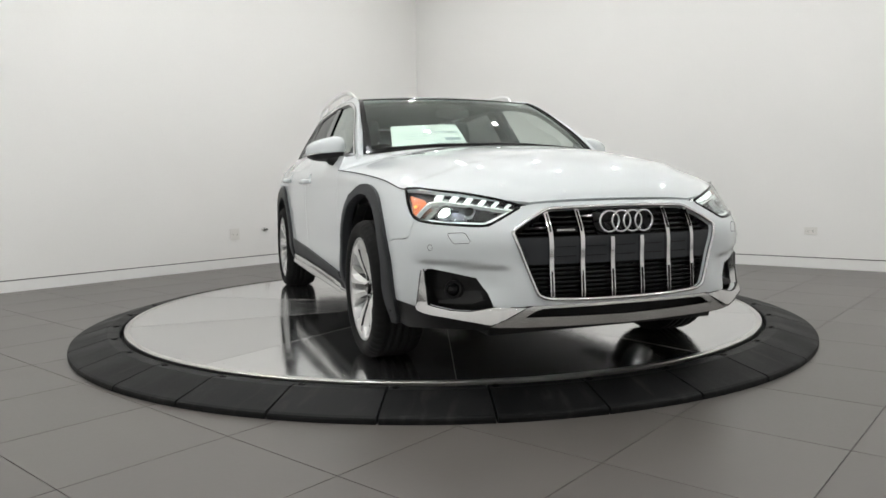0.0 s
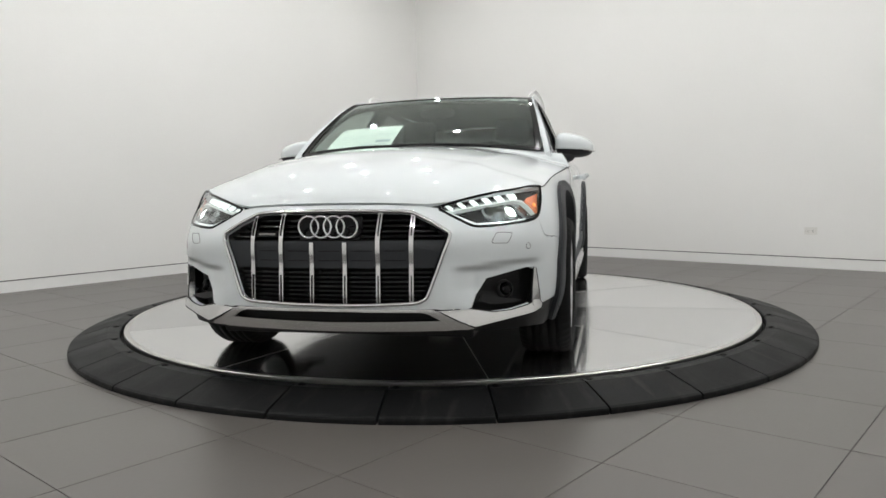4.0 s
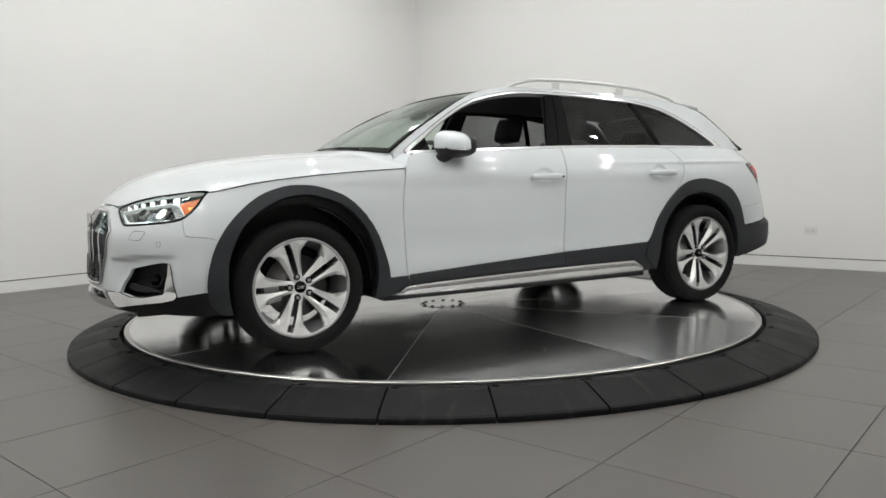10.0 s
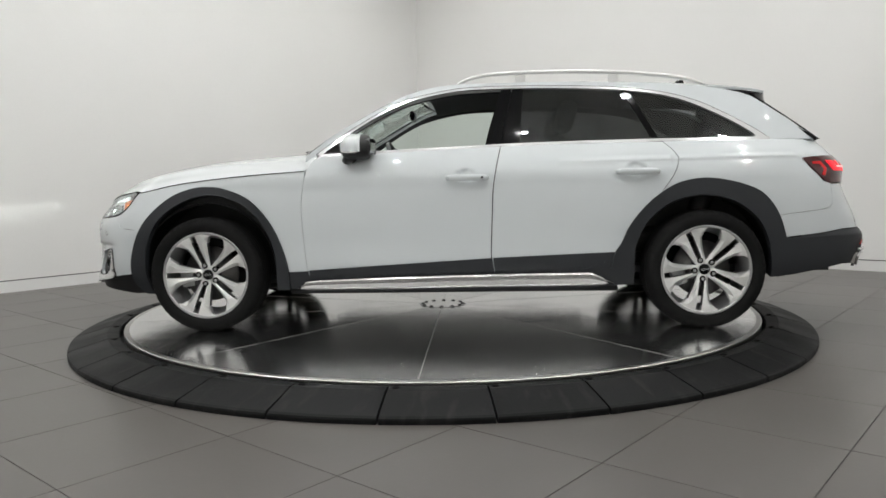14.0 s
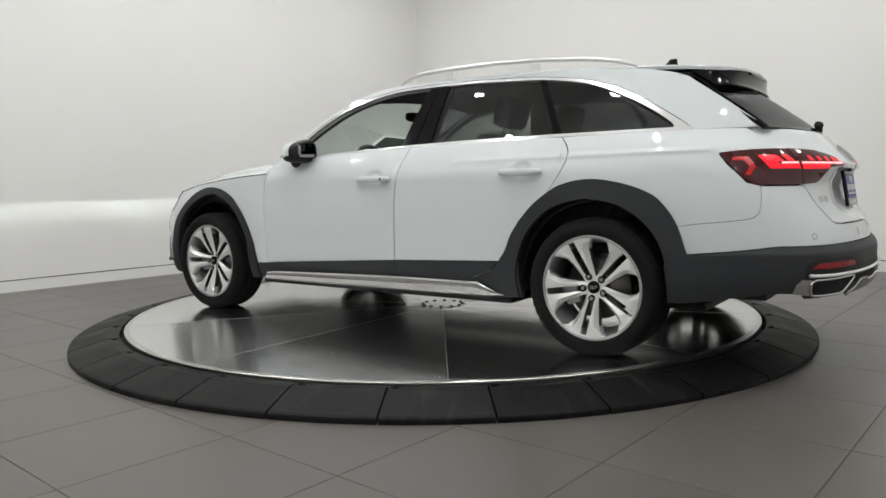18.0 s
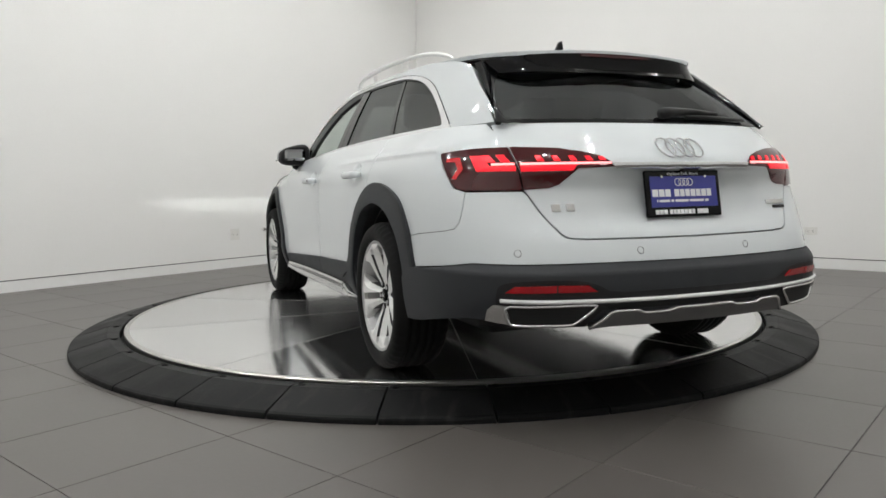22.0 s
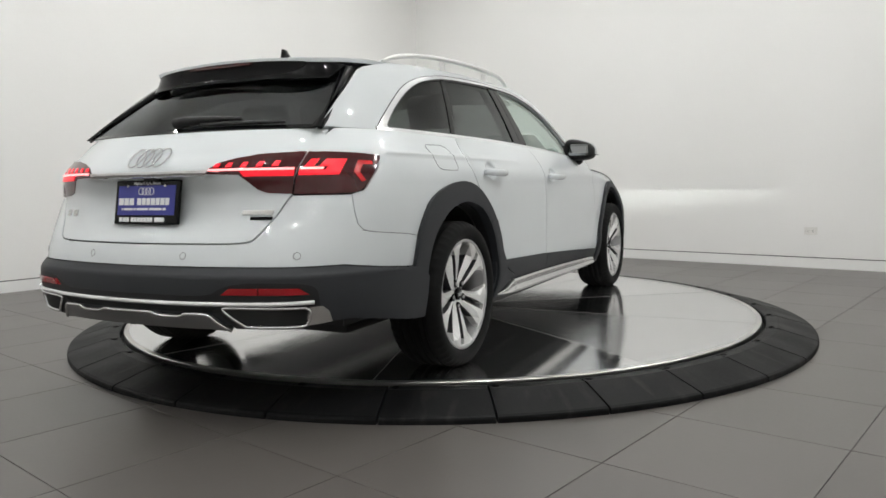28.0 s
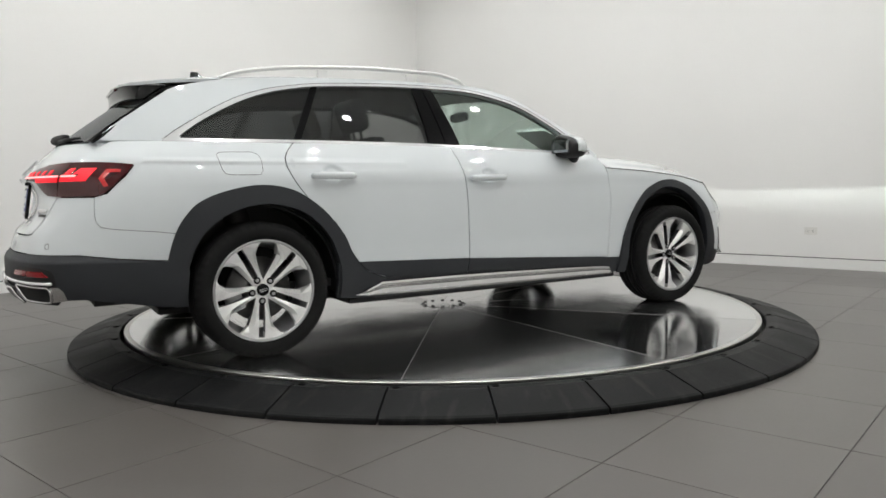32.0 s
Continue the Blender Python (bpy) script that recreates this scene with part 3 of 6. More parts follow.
def hood_skin(u, v):
    p = plain_hood(u, v)
    w, v = np.abs(np.asarray(u, float)), np.asarray(v, float)
    crease = np.exp(-((w - 0.60 - 0.12 * v) / 0.07) ** 2) - 0.6 * np.exp(-((w - 0.74 - 0.12 * v) / 0.09) ** 2)
    p[..., 2] += 0.006 * crease * np.clip(v * 4 - 0.3, 0, 1) * np.clip(4.5 - v * 4.6, 0, 1)
    return p


# ---------------------------------------------------------------- car: panels cut out of a skin
def inside(q, loop):
    x, y = q[:, 0][:, None], q[:, 1][:, None]
    a, b = loop, np.roll(loop, -1, axis=0)
    cross = ((a[:, 1] > y) != (b[:, 1] > y)) & (x < (b[:, 0] - a[:, 0]) * (y - a[:, 1]) / (b[:, 1] - a[:, 1] + 1e-12) + a[:, 0])
    return cross.sum(1) % 2 == 1


def dense(loop, step):
    out = []
    for a, b in zip(loop, loop[1:] + loop[:1]):
        d = math.dist(a, b)
        if d < 1e-5:
            continue
        n = max(1, math.ceil(d / step))
        out += [(a[0] + (b[0] - a[0]) * k / n, a[1] + (b[1] - a[1]) * k / n) for k in range(n)]
    return out


def flat_cut(loops, step, aspect=1.0, fine=(), inset=0.0):
    """Triangles that fill the first loop less the others."""
    from mathutils.geometry import delaunay_2d_cdt
    loops = [[(a * aspect, b) for a, b in lp] for lp in loops]
    loops = [dense(lp, step) for lp in loops]
    arrays = [np.array(lp) for lp in loops]
    pts, edges = [], []
    for lp in loops:
        k = len(pts)
        pts += lp
        edges += [(k + i, k + (i + 1) % len(lp)) for i in range(len(lp))]
    edge_pts = np.array(pts)
    if inset:
        for arr in arrays:
            along_it = np.roll(arr, -1, 0) - np.roll(arr, 1, 0)
            across = np.stack([-along_it[:, 1], along_it[:, 0]], 1)
            across /= np.linalg.norm(across, axis=1)[:, None] + 1e-12
            for way in (1, -1):
                q = arr + across * inset * way
                ok = inside(q, arrays[0])
                for h in arrays[1:]:
                    ok &= ~inside(q, h)
                ok &= np.array([np.min((edge_pts[:, 0] - g[0]) ** 2 + (edge_pts[:, 1] - g[1]) ** 2) for g in q]) > (0.85 * inset) ** 2
                pts += [tuple(g) for g in q[ok]]
        edge_pts = np.array(pts)
    lo, hi = edge_pts.min(0), edge_pts.max(0)
    gx, gy = np.meshgrid(np.arange(lo[0] + step / 2, hi[0], step), np.arange(lo[1] + step / 2, hi[1], step))
    grid = np.stack([gx.ravel(), gy.ravel()], 1)
    for a, b, ra, rb, small in fine:
        ex, ey = np.meshgrid(np.arange(a - ra, a + ra, small), np.arange(b - rb, b + rb, small))
        grid = grid[(np.abs(grid[:, 0] - a) > ra) | (np.abs(grid[:, 1] - b) > rb)]
        grid = np.concatenate([grid, np.stack([ex.ravel(), ey.ravel()], 1)])
    if len(grid):
        keep = inside(grid, arrays[0])
        for h in arrays[1:]:
            keep &= ~inside(grid, h)
        grid = grid[keep]
    if len(grid):
        near = np.array([np.min((edge_pts[:, 0] - g[0]) ** 2 + (edge_pts[:, 1] - g[1]) ** 2) for g in grid])
        grid = grid[near > (0.45 * step) ** 2]
    got = delaunay_2d_cdt([Vector(q) for q in pts + [tuple(g) for g in grid]], edges, [], 0, 1e-7)
    uv = np.array([tuple(q) for q in got[0]])
    tris = np.array([f for f in got[2]])
    mid = uv[tris].mean(1)
    keep = inside(mid, arrays[0])
    for h in arrays[1:]:
        keep &= ~inside(mid, h)
    tris = tris[keep]
    a, b, c = uv[tris[:, 0]], uv[tris[:, 1]], uv[tris[:, 2]]
    area = (b[:, 0] - a[:, 0]) * (c[:, 1] - a[:, 1]) - (b[:, 1] - a[:, 1]) * (c[:, 0] - a[:, 0])
    tris = tris[np.abs(area) > 1e-10]
    area = area[np.abs(area) > 1e-10]
    tris[area < 0] = tris[area < 0][:, ::-1]
    uv[:, 0] /= aspect
    return uv, tris


def panel_mesh(name, skin, loops, mat, thick=0.004, lift=0.0, step=0.035, side=1, aspect=1.0, round_edge=0.0, fine=()):
    """A sheet with thickness, cut out of a skin; loops are outlines in the skin's two measures. lift: metres proud of it."""
    uv, tris = flat_cut(loops, step, aspect, fine, 1.4 * round_edge if round_edge > 0.0035 else 0.0)
    h = 0.006
    u, v = uv[:, 0], uv[:, 1]
    p = skin(u, v)
    n = np.cross(skin(u + h / aspect, v) - skin(u - h / aspect, v), skin(u, v + h) - skin(u, v - h))
    n /= np.linalg.norm(n, axis=1)[:, None] + 1e-12
    top, low = p + n * lift, p + n * (lift - thick)
    flip = np.array([1, side, 1])
    count = len(p)
    edge = {}
    for t in tris:
        for a, b in ((t[0], t[1]), (t[1], t[2]), (t[2], t[0])):
            edge[(a, b)] = True
    rim = [(a, b) for a, b in edge if (b, a) not in edge]
    if round_edge:
        # soften the outer edge: pull the rim's points in along the normal
        on = sorted({a for a, b in rim})
        top[on] -= n[on] * round_edge
    verts = np.concatenate([top, low]) * flip
    faces, normals = [], []
    for t in tris:
        a = t if side > 0 else t[::-1]
        faces.append(tuple(a)), normals.extend(n[k] * flip for k in a)
        b = (a + count)[::-1]
        faces.append(tuple(b)), normals.extend(-n[k - count] * flip for k in b)
    for a, b in rim:
        q = (b, a, a + count, b + count) if side > 0 else (a, b, b + count, a + count)
        e = np.cross(verts[q[1]] - verts[q[0]], verts[q[2]] - verts[q[0]])
        e /= np.linalg.norm(e) + 1e-12
        faces.append(q), normals.extend([e] * 4)
    me = bpy.data.meshes.new(name)
    me.from_pydata([tuple(q) for q in verts], [], [tuple(int(k) for k in f) for f in faces])
    me.shade_smooth()
    me.normals_split_custom_set([tuple(q) for q in normals])
    me.materials.append(mat)
    return me


def panel(name, skin, loops, mat, parent, label="", **k):
    if loops and isinstance(loops[0][0], (int, float)):
        loops = [loops]
    ob = part(name, panel_mesh(name, skin, loops, mat, **k), mat, parent, label)
    if "glass" in mat.name:
        ob.visible_shadow = False
    return ob


def thing_on_car(name, label=""):
    """An empty part of the car, to hold pieces."""
    ob = new(name)
    ob.parent = car
    return tagged(ob, label)


def on_side(pts):
    return [at_x(x, z) for x, z in pts]


def mirrored(loop):
    """A loop round the nose from its left half, which runs from the top of the middle to its foot."""
    return loop + [(-s, z) for s, z in loop[::-1] if s > 1e-6]


def mirrored_tail(loop):
    return loop + [(2 * END - s, z) for s, z in loop[::-1] if s < END - 1e-6]


# ---------------------------------------------------------------- car: outlines
F_OUT = spline([(.372, .222), (.425, .275), (.445, .345), (.437, .44), (.398, .56), (.323, .67), (.198, .772), (.070, .820), (-.024, .829), (-.118, .818), (-.242, .769), (-.333, .69), (-.407, .58), (-.457, .45), (-.479, .345), (-.478, .24)], 4)
F_IN = spline([(.325, .222), (.348, .30), (.352, .39), (.340, .50), (.285, .621), (.202, .70), (.089, .760), (-.022, .781), (-.116, .770), (-.240, .720), (-.330, .628), (-.389, .514), (-.412, .39), (-.405, .24)], 4)
R_OUT = spline([(-2.300, .345), (-2.318, .425), (-2.357, .485), (-2.398, .575), (-2.476, .675), (-2.555, .746), (-2.664, .810), (-2.805, .834), (-2.960, .813), (-3.095, .764), (-3.165, .700), (-3.208, .632), (-3.238, .55), (-3.256, .46), (-3.25, .29)], 4)
R_IN = spline([(-2.415, .25), (-2.421, .414), (-2.461, .541), (-2.524, .630), (-2.618, .703), (-2.728, .735), (-2.822, .741), (-2.960, .708), (-3.080, .625), (-3.145, .520), (-3.172, .40), (-3.172, .285)], 4)
HOODLINE = spline([(.415, .803), (.366, .809), (.215, .840), (.055, .862), (-.105, .878), (-.264, .891), (-.423, .901), (-.586, .910)], 4)
DOORFRONT = spline([(-.665, .993), (-.617, .951), (-.594, .904), (-.574, .794), (-.565, .70), (-.570, .573), (-.579, .445), (-.588, .35), (-.596, .316)], 4)
BGAP = spline([(-1.694, 1.031), (-1.671, .932), (-1.650, .807), (-1.643, .680), (-1.638, .553), (-1.634, .425), (-1.645, .345), (-1.65, .325)], 4)
DOORREAR = spline([(-2.606, 1.043), (-2.654, .994), (-2.674, .937), (-2.642, .853), (-2.579, .765)], 5)
BELT = spline([(-.665, .993), (-.896, 1.002), (-1.219, 1.014), (-1.694, 1.031), (-2.024, 1.039), (-2.346, 1.043), (-2.606, 1.045), (-3.0, 1.046), (-3.22, 1.047)], 3)
GAP = 0.0028


def shifted(pts, dx):
    return [(x + dx, z) for x, z in pts]


def arch_mid(outer, inner, cx, a0, a1, n=22, f=0.5):
    """The edge of the sheet metal behind an arch's cladding, by angle round the wheel."""
    def polar(pts):
        q = sorted((math.degrees(math.atan2(z - 0.335, x - cx)) % 360 if z > 0.2 else 0, math.hypot(x - cx, z - 0.335)) for x, z in pts if z > 0.30)
        q = [((a + 90) % 360, r) for a, r in q]
        q.sort()
        return np.array(q)
    po, pi = polar(outer), polar(inner)
    out = []
    for k in range(n + 1):
        a = a0 + (a1 - a0) * k / n
        r = (1 - f) * np.interp(a + 90, pi[:, 0], pi[:, 1]) + f * np.interp(a + 90, po[:, 0], po[:, 1])
        out.append((cx + r * math.cos(radians(a)), 0.335 + r * math.sin(radians(a))))
    return out


def belt_between(x0, x1):
    return [q for q in BELT if x1 < q[0] < x0]


FENDER = on_side(HOODLINE + shifted(DOORFRONT, GAP)[10:-1] + [(-.583, .335), (-.44, .335)] + arch_mid(F_OUT, F_IN, 0, 179, 33) + [(.43, .5935), (.518, .6005), (.533, .607), (.5375, .616), (.5375, .681), (.495, .708), (.459, .746)])
FRONT_DOOR = on_side(DOORFRONT[::-1] + belt_between(-.67, -1.690) + shifted(BGAP, GAP) + [(-1.2, .322), (-.8, .317)])
REAR_DOOR = on_side(shifted(BGAP, -GAP)[::-1] + belt_between(-1.70, -2.606) + shifted(DOORREAR, GAP) + arch_mid(R_OUT, R_IN, -2.818, 61, 8) + [(-2.30, .36), (-2.24, .345), (-2.0, .335)])
LAMP_L = spline([(-3.365, .936), (-3.43, .943), (-3.50, .947)], 4)
LAMP_OUT = on_side(LAMP_L) + [at_tail(.69, .948), at_tail(.637, .948), at_tail(.629, .866), at_tail(.619, .796), at_tail(.67, .795)] + on_side(spline([(-3.53, .796), (-3.485, .812), (-3.41, .885), (-3.372, .922)], 4))
LAMP_IN = [at_tail(.631, .948), at_tail(.58, .947), at_tail(.50, .943), at_tail(.408, .929), at_tail(.347, .912), at_tail(.318, .892), at_tail(.306, .874), at_tail(.435, .868), at_tail(.462, .845), at_tail(.495, .813), at_tail(.53, .800), at_tail(.613, .796), at_tail(.623, .866)]
QUARTER = (on_side(arch_mid(R_OUT, R_IN, -2.818, 142, 61)) + on_side(shifted(DOORREAR, -GAP)[::-1]) + on_side(belt_between(-2.62, -3.20)) + on_side([(-3.22, 1.047), (-3.40, 1.047)])
           + [at_tail(.646, 1.046), at_tail(.641, 1.0), at_tail(.637, .951), at_tail(.69, .951)] + on_side(LAMP_L[::-1])
           + on_side([(-3.362, .93), (-3.40, .883), (-3.478, .806), (-3.528, .792), (-3.534, .735), (-3.530, .682), (-3.512, .660), (-3.47, .651), (-3.28, .632), (-3.19, .618)]))
TAILGATE = mirrored_tail([(END, 1.041), at_tail(.30, 1.041), at_tail(.638, 1.041), at_tail(.633, .95), at_tail(.624, .866), at_tail(.612, .795), *[at_tail(y, z) for y, z in spline([(.598, .775), (.566, .715), (.531, .664), (.499, .632), (.43, .624)], 5)], at_tail(.27, .623), (END, .622)])
BUMPER_LINE = [(-3.20, .498), (-3.27, .503), (-3.45, .520), (-3.60, .540)]
REAR_BUMPER = mirrored_tail([(END, .616), at_tail(.27, .617), *[at_tail(y, z) for y, z in spline([(.43, .618), (.503, .626), (.537, .660), (.572, .713), (.604, .775)], 5)], at_tail(.617, .790), at_tail(.66, .790),
                             *on_side([(-3.531, .790), (-3.5365, .735), (-3.5325, .681), (-3.514, .6578), (-3.47, .6486), (-3.28, .6296), (-3.185, .615), *BUMPER_LINE]), at_tail(.40, .541), (END, .540)])
LOW_BUMPER = mirrored_tail([(END, .536), at_tail(.40, .537), *on_side([(x, z - .004) for x, z in BUMPER_LINE[::-1]] + [(-3.16, .45), (-3.170, .36), (-3.170, .284), (-3.29, .293), (-3.45, .322), (-3.58, .343)]), at_tail(.69, .338), at_tail(.44, .333), (END, .335)])
GRILLE = [at_nose(y, z) for y, z in spline([(0, .722), (.16, .720), (.30, .716), (.335, .709)], 4) + [(.412, .672)] + spline([(.462, .642), (.478, .630), (.478, .615)], 4) + spline([(.402, .405), (.388, .378), (.36, .364)], 4) + spline([(.34, .360), (.16, .353), (0, .352)], 3)]
GRILLE[0], GRILLE[-1] = (0.0, .722), (0.0, .352)
GRILLE_LOOP = mirrored(GRILLE)
HEADLAMP = [at_nose(y, z) for y, z in spline([(.428, .735), (.525, .764), (.62, .786)], 4)] + on_side(spline([(.50, .803), (.452, .809), (.41, .808)], 4)) + on_side(spline([(.462, .747), (.50, .71), (.535, .686)], 4)) + on_side(spline([(.575, .674), (.63, .667)], 3)) + [at_nose(y, z) for y, z in spline([(.70, .662), (.62, .656), (.565, .658), (.50, .688), (.43, .722)], 4)]
FOG = [at_nose(.61, .447), at_nose(.70, .468), *on_side([(.64, .480), (.618, .478), (.612, .468), (.622, .40), (.635, .330)]), at_nose(.70, .313), at_nose(.635, .311), at_nose(.556, .328), at_nose(.572, .385)]
FRONT_BUMPER = mirrored([(0.0, .746), at_nose(.20, .744), at_nose(.36, .738), at_nose(.42, .729), *[at_nose(y, z) for y, z in ((.50, .682), (.562, .652), (.62, .650), (.70, .656))], *on_side([(.63, .661), (.575, .668), (.5395, .678), (.5395, .615), (.535, .605), (.520, .5983), (.43, .5913)] + arch_mid(F_OUT, F_IN, 0, 33, 0, 8) + [(.40, .33), (.46, .334), (.554, .322), (.63, .305)]), at_nose(.66, .30), at_nose(.555, .31), at_nose(.43, .335), (0.0, .335)])


# ---------------------------------------------------------------- car: painted shell
panel("front_bumper", body, [FRONT_BUMPER, GRILLE_LOOP, FOG, [(-s, z) for s, z in FOG[::-1]]], PAINT, car, thick=0.02, step=0.018, round_edge=0.002)
panel("hood", hood_skin, dense([(-1, 0.004), (1, 0.004), (1, 0.996), (-1, 0.996)], 0.1), PAINT, car, thick=0.02, step=0.03, aspect=0.6, round_edge=0.003)
ROOF_EDGE = [(-1.21, .0), (-1.225, .30), (-1.262, .52), (-1.285, .586), (-1.5, .597), (-2.0, .600), (-2.5, .590), (-2.9, .566), (-3.08, .547), (-3.14, .525), (-3.225, .487), (-3.285, .430), (-3.322, .30), (-3.345, 0)]
panel("roof", roof_skin, [(x, -y) for x, y in ROOF_EDGE] + [(x, y) for x, y in ROOF_EDGE[::-1]], PAINT, car, thick=0.018, step=0.05, round_edge=0.003)

DLO_TOP = spline([(-.632, 1.004), (-.724, 1.072), (-.891, 1.183), (-1.058, 1.278), (-1.190, 1.330), (-1.387, 1.372), (-1.551, 1.388), (-1.813, 1.391), (-2.042, 1.387), (-2.369, 1.371), (-2.533, 1.352), (-2.697, 1.322), (-2.862, 1.266), (-3.027, 1.178), (-3.161, 1.095), (-3.215, 1.055)], 4)
SHELL_TOP = spline([(-.575, 1.0), (-.72, 1.112), (-.888, 1.212), (-1.055, 1.305), (-1.19, 1.365), (-1.39, 1.406), (-1.72, 1.414), (-2.06, 1.413), (-2.394, 1.402), (-2.729, 1.386), (-2.93, 1.364), (-3.10, 1.328)], 4)
DLO_IN = spline([(-.69, 1.022), (-.75, 1.064), (-.892, 1.165), (-1.056, 1.258), (-1.190, 1.312), (-1.387, 1.355), (-1.551, 1.371), (-1.813, 1.374), (-2.042, 1.370), (-2.369, 1.354), (-2.533, 1.335), (-2.697, 1.301), (-2.852, 1.242), (-3.015, 1.156), (-3.108, 1.095), (-3.140, 1.068)], 4)


def minus_x(pts):
    return [(-x, z) for x, z in pts]


SILL_TOP = spline([(-.512, .240), (-.56, .270), (-.625, .290), (-1.049, .306), (-1.683, .320), (-2.15, .322), (-2.20, .316), (-2.325, .256)], 5)
SILL_LOW = [(-2.325, .252), (-2.2, .248), (-1.999, .245), (-1.682, .243), (-1.048, .237), (-.731, .238), (-.512, .237)]


def sill_blade(side):
    """A swept blade with a groove along it."""
    bm = bmesh.new()
    rows = []
    for x, top in SILL_TOP:
        low = float(np.interp(x, [q[0] for q in SILL_LOW], [q[1] for q in SILL_LOW]))
        h = max(top - low, .002)
        y = float(body(*at_x(x, low + h / 2))[1])
        prof = ((.000, 1.0), (.020, 1.0), (.034, .94), (.038, .80), (.038, .64), (.033, .60), (.033, .56), (.040, .50), (.044, .20), (.040, .05), (.030, .0), (.000, .0))
        rows.append([bm.verts.new((x, (y + d * min(1, h / .03)) * side, low + h * f)) for d, f in prof])
    for a, b in zip(rows, rows[1:]):
        for k in range(len(a) - 1):
            bm.faces.new((a[k], a[k + 1], b[k + 1], b[k]))
    bm.faces.new(rows[0]), bm.faces.new(rows[-1][::-1])
    bmesh.ops.recalc_face_normals(bm, faces=bm.faces)
    for a, b in zip(rows, rows[1:]):
        for k in range(len(a)):
            bm.edges.get((a[k], b[k])).smooth = False
    part("sill_blade", bm, SATIN, car, "satin silver sill blade with a groove", smooth=False)


for side, flank in ((1, "left"), (-1, "right")):
    panel("fender", body, FENDER, PAINT, car, thick=0.015, side=side, round_edge=0.0015)
    front = panel("front_door", body, FRONT_DOOR, PAINT, car, thick=0.03, side=side, round_edge=0.0015, fine=[(*at_x(-1.50, .870), .085, .060, .007)])
    rear = panel("rear_door", body, REAR_DOOR, PAINT, car, thick=0.03, side=side, round_edge=0.0015, fine=[(*at_x(-2.44, .888), .085, .040, .007), (*at_x(-2.33, .944), .30, .0155, .009)])
    quarter = panel("quarter_panel", body, QUARTER, PAINT, car, thick=0.015, side=side, round_edge=0.0015, fine=[(*at_x(-3.02, .950), .36, .032, .009)])
    # pillars and roof rail of the shell round the side windows
    loop = minus_x(SHELL_TOP + [(-3.16, 1.305), (-3.36, 1.165), (-3.51, 1.05), (-3.40, 1.049), (-3.225, 1.049)] + DLO_TOP[::-1] + [(-.65, .975), (-.57, .970)])
    panel("pillar_frame", cabin, loop, PAINT, car, thick=0.03, step=0.03, side=side)
    # chrome surround: above and below the glass
    panel("window_surround", cabin, minus_x(DLO_TOP + [(-3.212, 1.049), (-3.140, 1.052)] + DLO_IN[::-1][1:] + [(-.66, 1.0)]), BRIGHT, car, thick=0.03, lift=0.004, step=0.03, side=side, label="polished chrome window surround")
    low = [(x, z - .001) for x, z in BELT if x < -.64]
    panel("belt_strip", cabin, minus_x([(-.64, .990)] + low + [(-3.22, 1.056)] + [(x, z + .015) for x, z in low[::-1]]), BRIGHT, car, thick=0.03, lift=0.005, step=0.03, side=side, label="polished chrome belt strip")
    # glass
    panel("rear_door_glass", cabin, minus_x([(-1.80, 1.05), (-1.825, 1.374)] + [q for q in DLO_IN if -2.41 < q[0] < -1.83] + [(-2.415, 1.348), (-2.565, 1.058)]), PRIVACY, rear, thick=0.004, lift=-0.006, step=0.05, side=side, label="dark tinted window pane")
    panel("quarter_glass", cabin, minus_x([(-2.445, 1.344)] + [q for q in DLO_IN if q[0] < -2.45] + [(-3.125, 1.062), (-2.59, 1.060)]), PRIVACY, quarter, thick=0.004, lift=-0.006, step=0.05, side=side, label="dark tinted window pane")
    if side < 0:
        panel("front_door_glass", cabin, minus_x([(-.72, 1.01)] + [q for q in DLO_IN if -1.715 < q[0] < -.72] + [(-1.72, 1.372), (-1.60, 1.035)]), CLEAR, front, thick=0.004, lift=-0.010, step=0.05, side=side, label="clear window pane, closed")
    panel("mirror_corner", cabin, minus_x([(-.66, 1.003), (-.692, 1.024), (-.78, 1.083), (-.80, 1.006)]), GLOSSBLACK, front, thick=0.01, lift=-0.002, step=0.03, side=side)
    panel("pillar_cover", cabin, minus_x([(-1.605, 1.035), (-1.635, 1.15), (-1.705, 1.37), (-1.765, 1.372), (-1.695, 1.04)]), GLOSSBLACK, front, thick=0.02, lift=-0.001, step=0.04, side=side, label="gloss black pillar cover")
    panel("pillar_cover", cabin, minus_x([(-1.70, 1.04), (-1.770, 1.372), (-1.835, 1.372), (-1.805, 1.045)]), GLOSSBLACK, rear, thick=0.02, lift=-0.001, step=0.04, side=side, label="gloss black pillar cover")
    panel("glass_divider", cabin, minus_x([(-2.405, 1.352), (-2.445, 1.348), (-2.595, 1.056), (-2.555, 1.056)]), GLOSSBLACK, rear, thick=0.012, lift=-0.003, step=0.05, side=side)
    # dark plastic cladding
    panel("arch_cladding", body, on_side(F_OUT + F_IN[::-1]), CLAD, car, thick=0.05, lift=0.022, step=0.03, side=side, label="matt dark grey wheel arch cladding", round_edge=0.006)
    panel("arch_cladding", body, on_side(R_OUT + R_IN[::-1]), CLAD, car, thick=0.05, lift=0.022, step=0.03, side=side, label="matt dark grey wheel arch cladding", round_edge=0.006)
    panel("door_cladding", body, on_side([(-.600, .312), (-.598, .347), (-1.049, .374), (-1.638, .407), (-1.648, .332), (-1.05, .317)]), CLAD, front, thick=0.03, lift=0.012, side=side, label="dark grey lower cladding", round_edge=0.003)
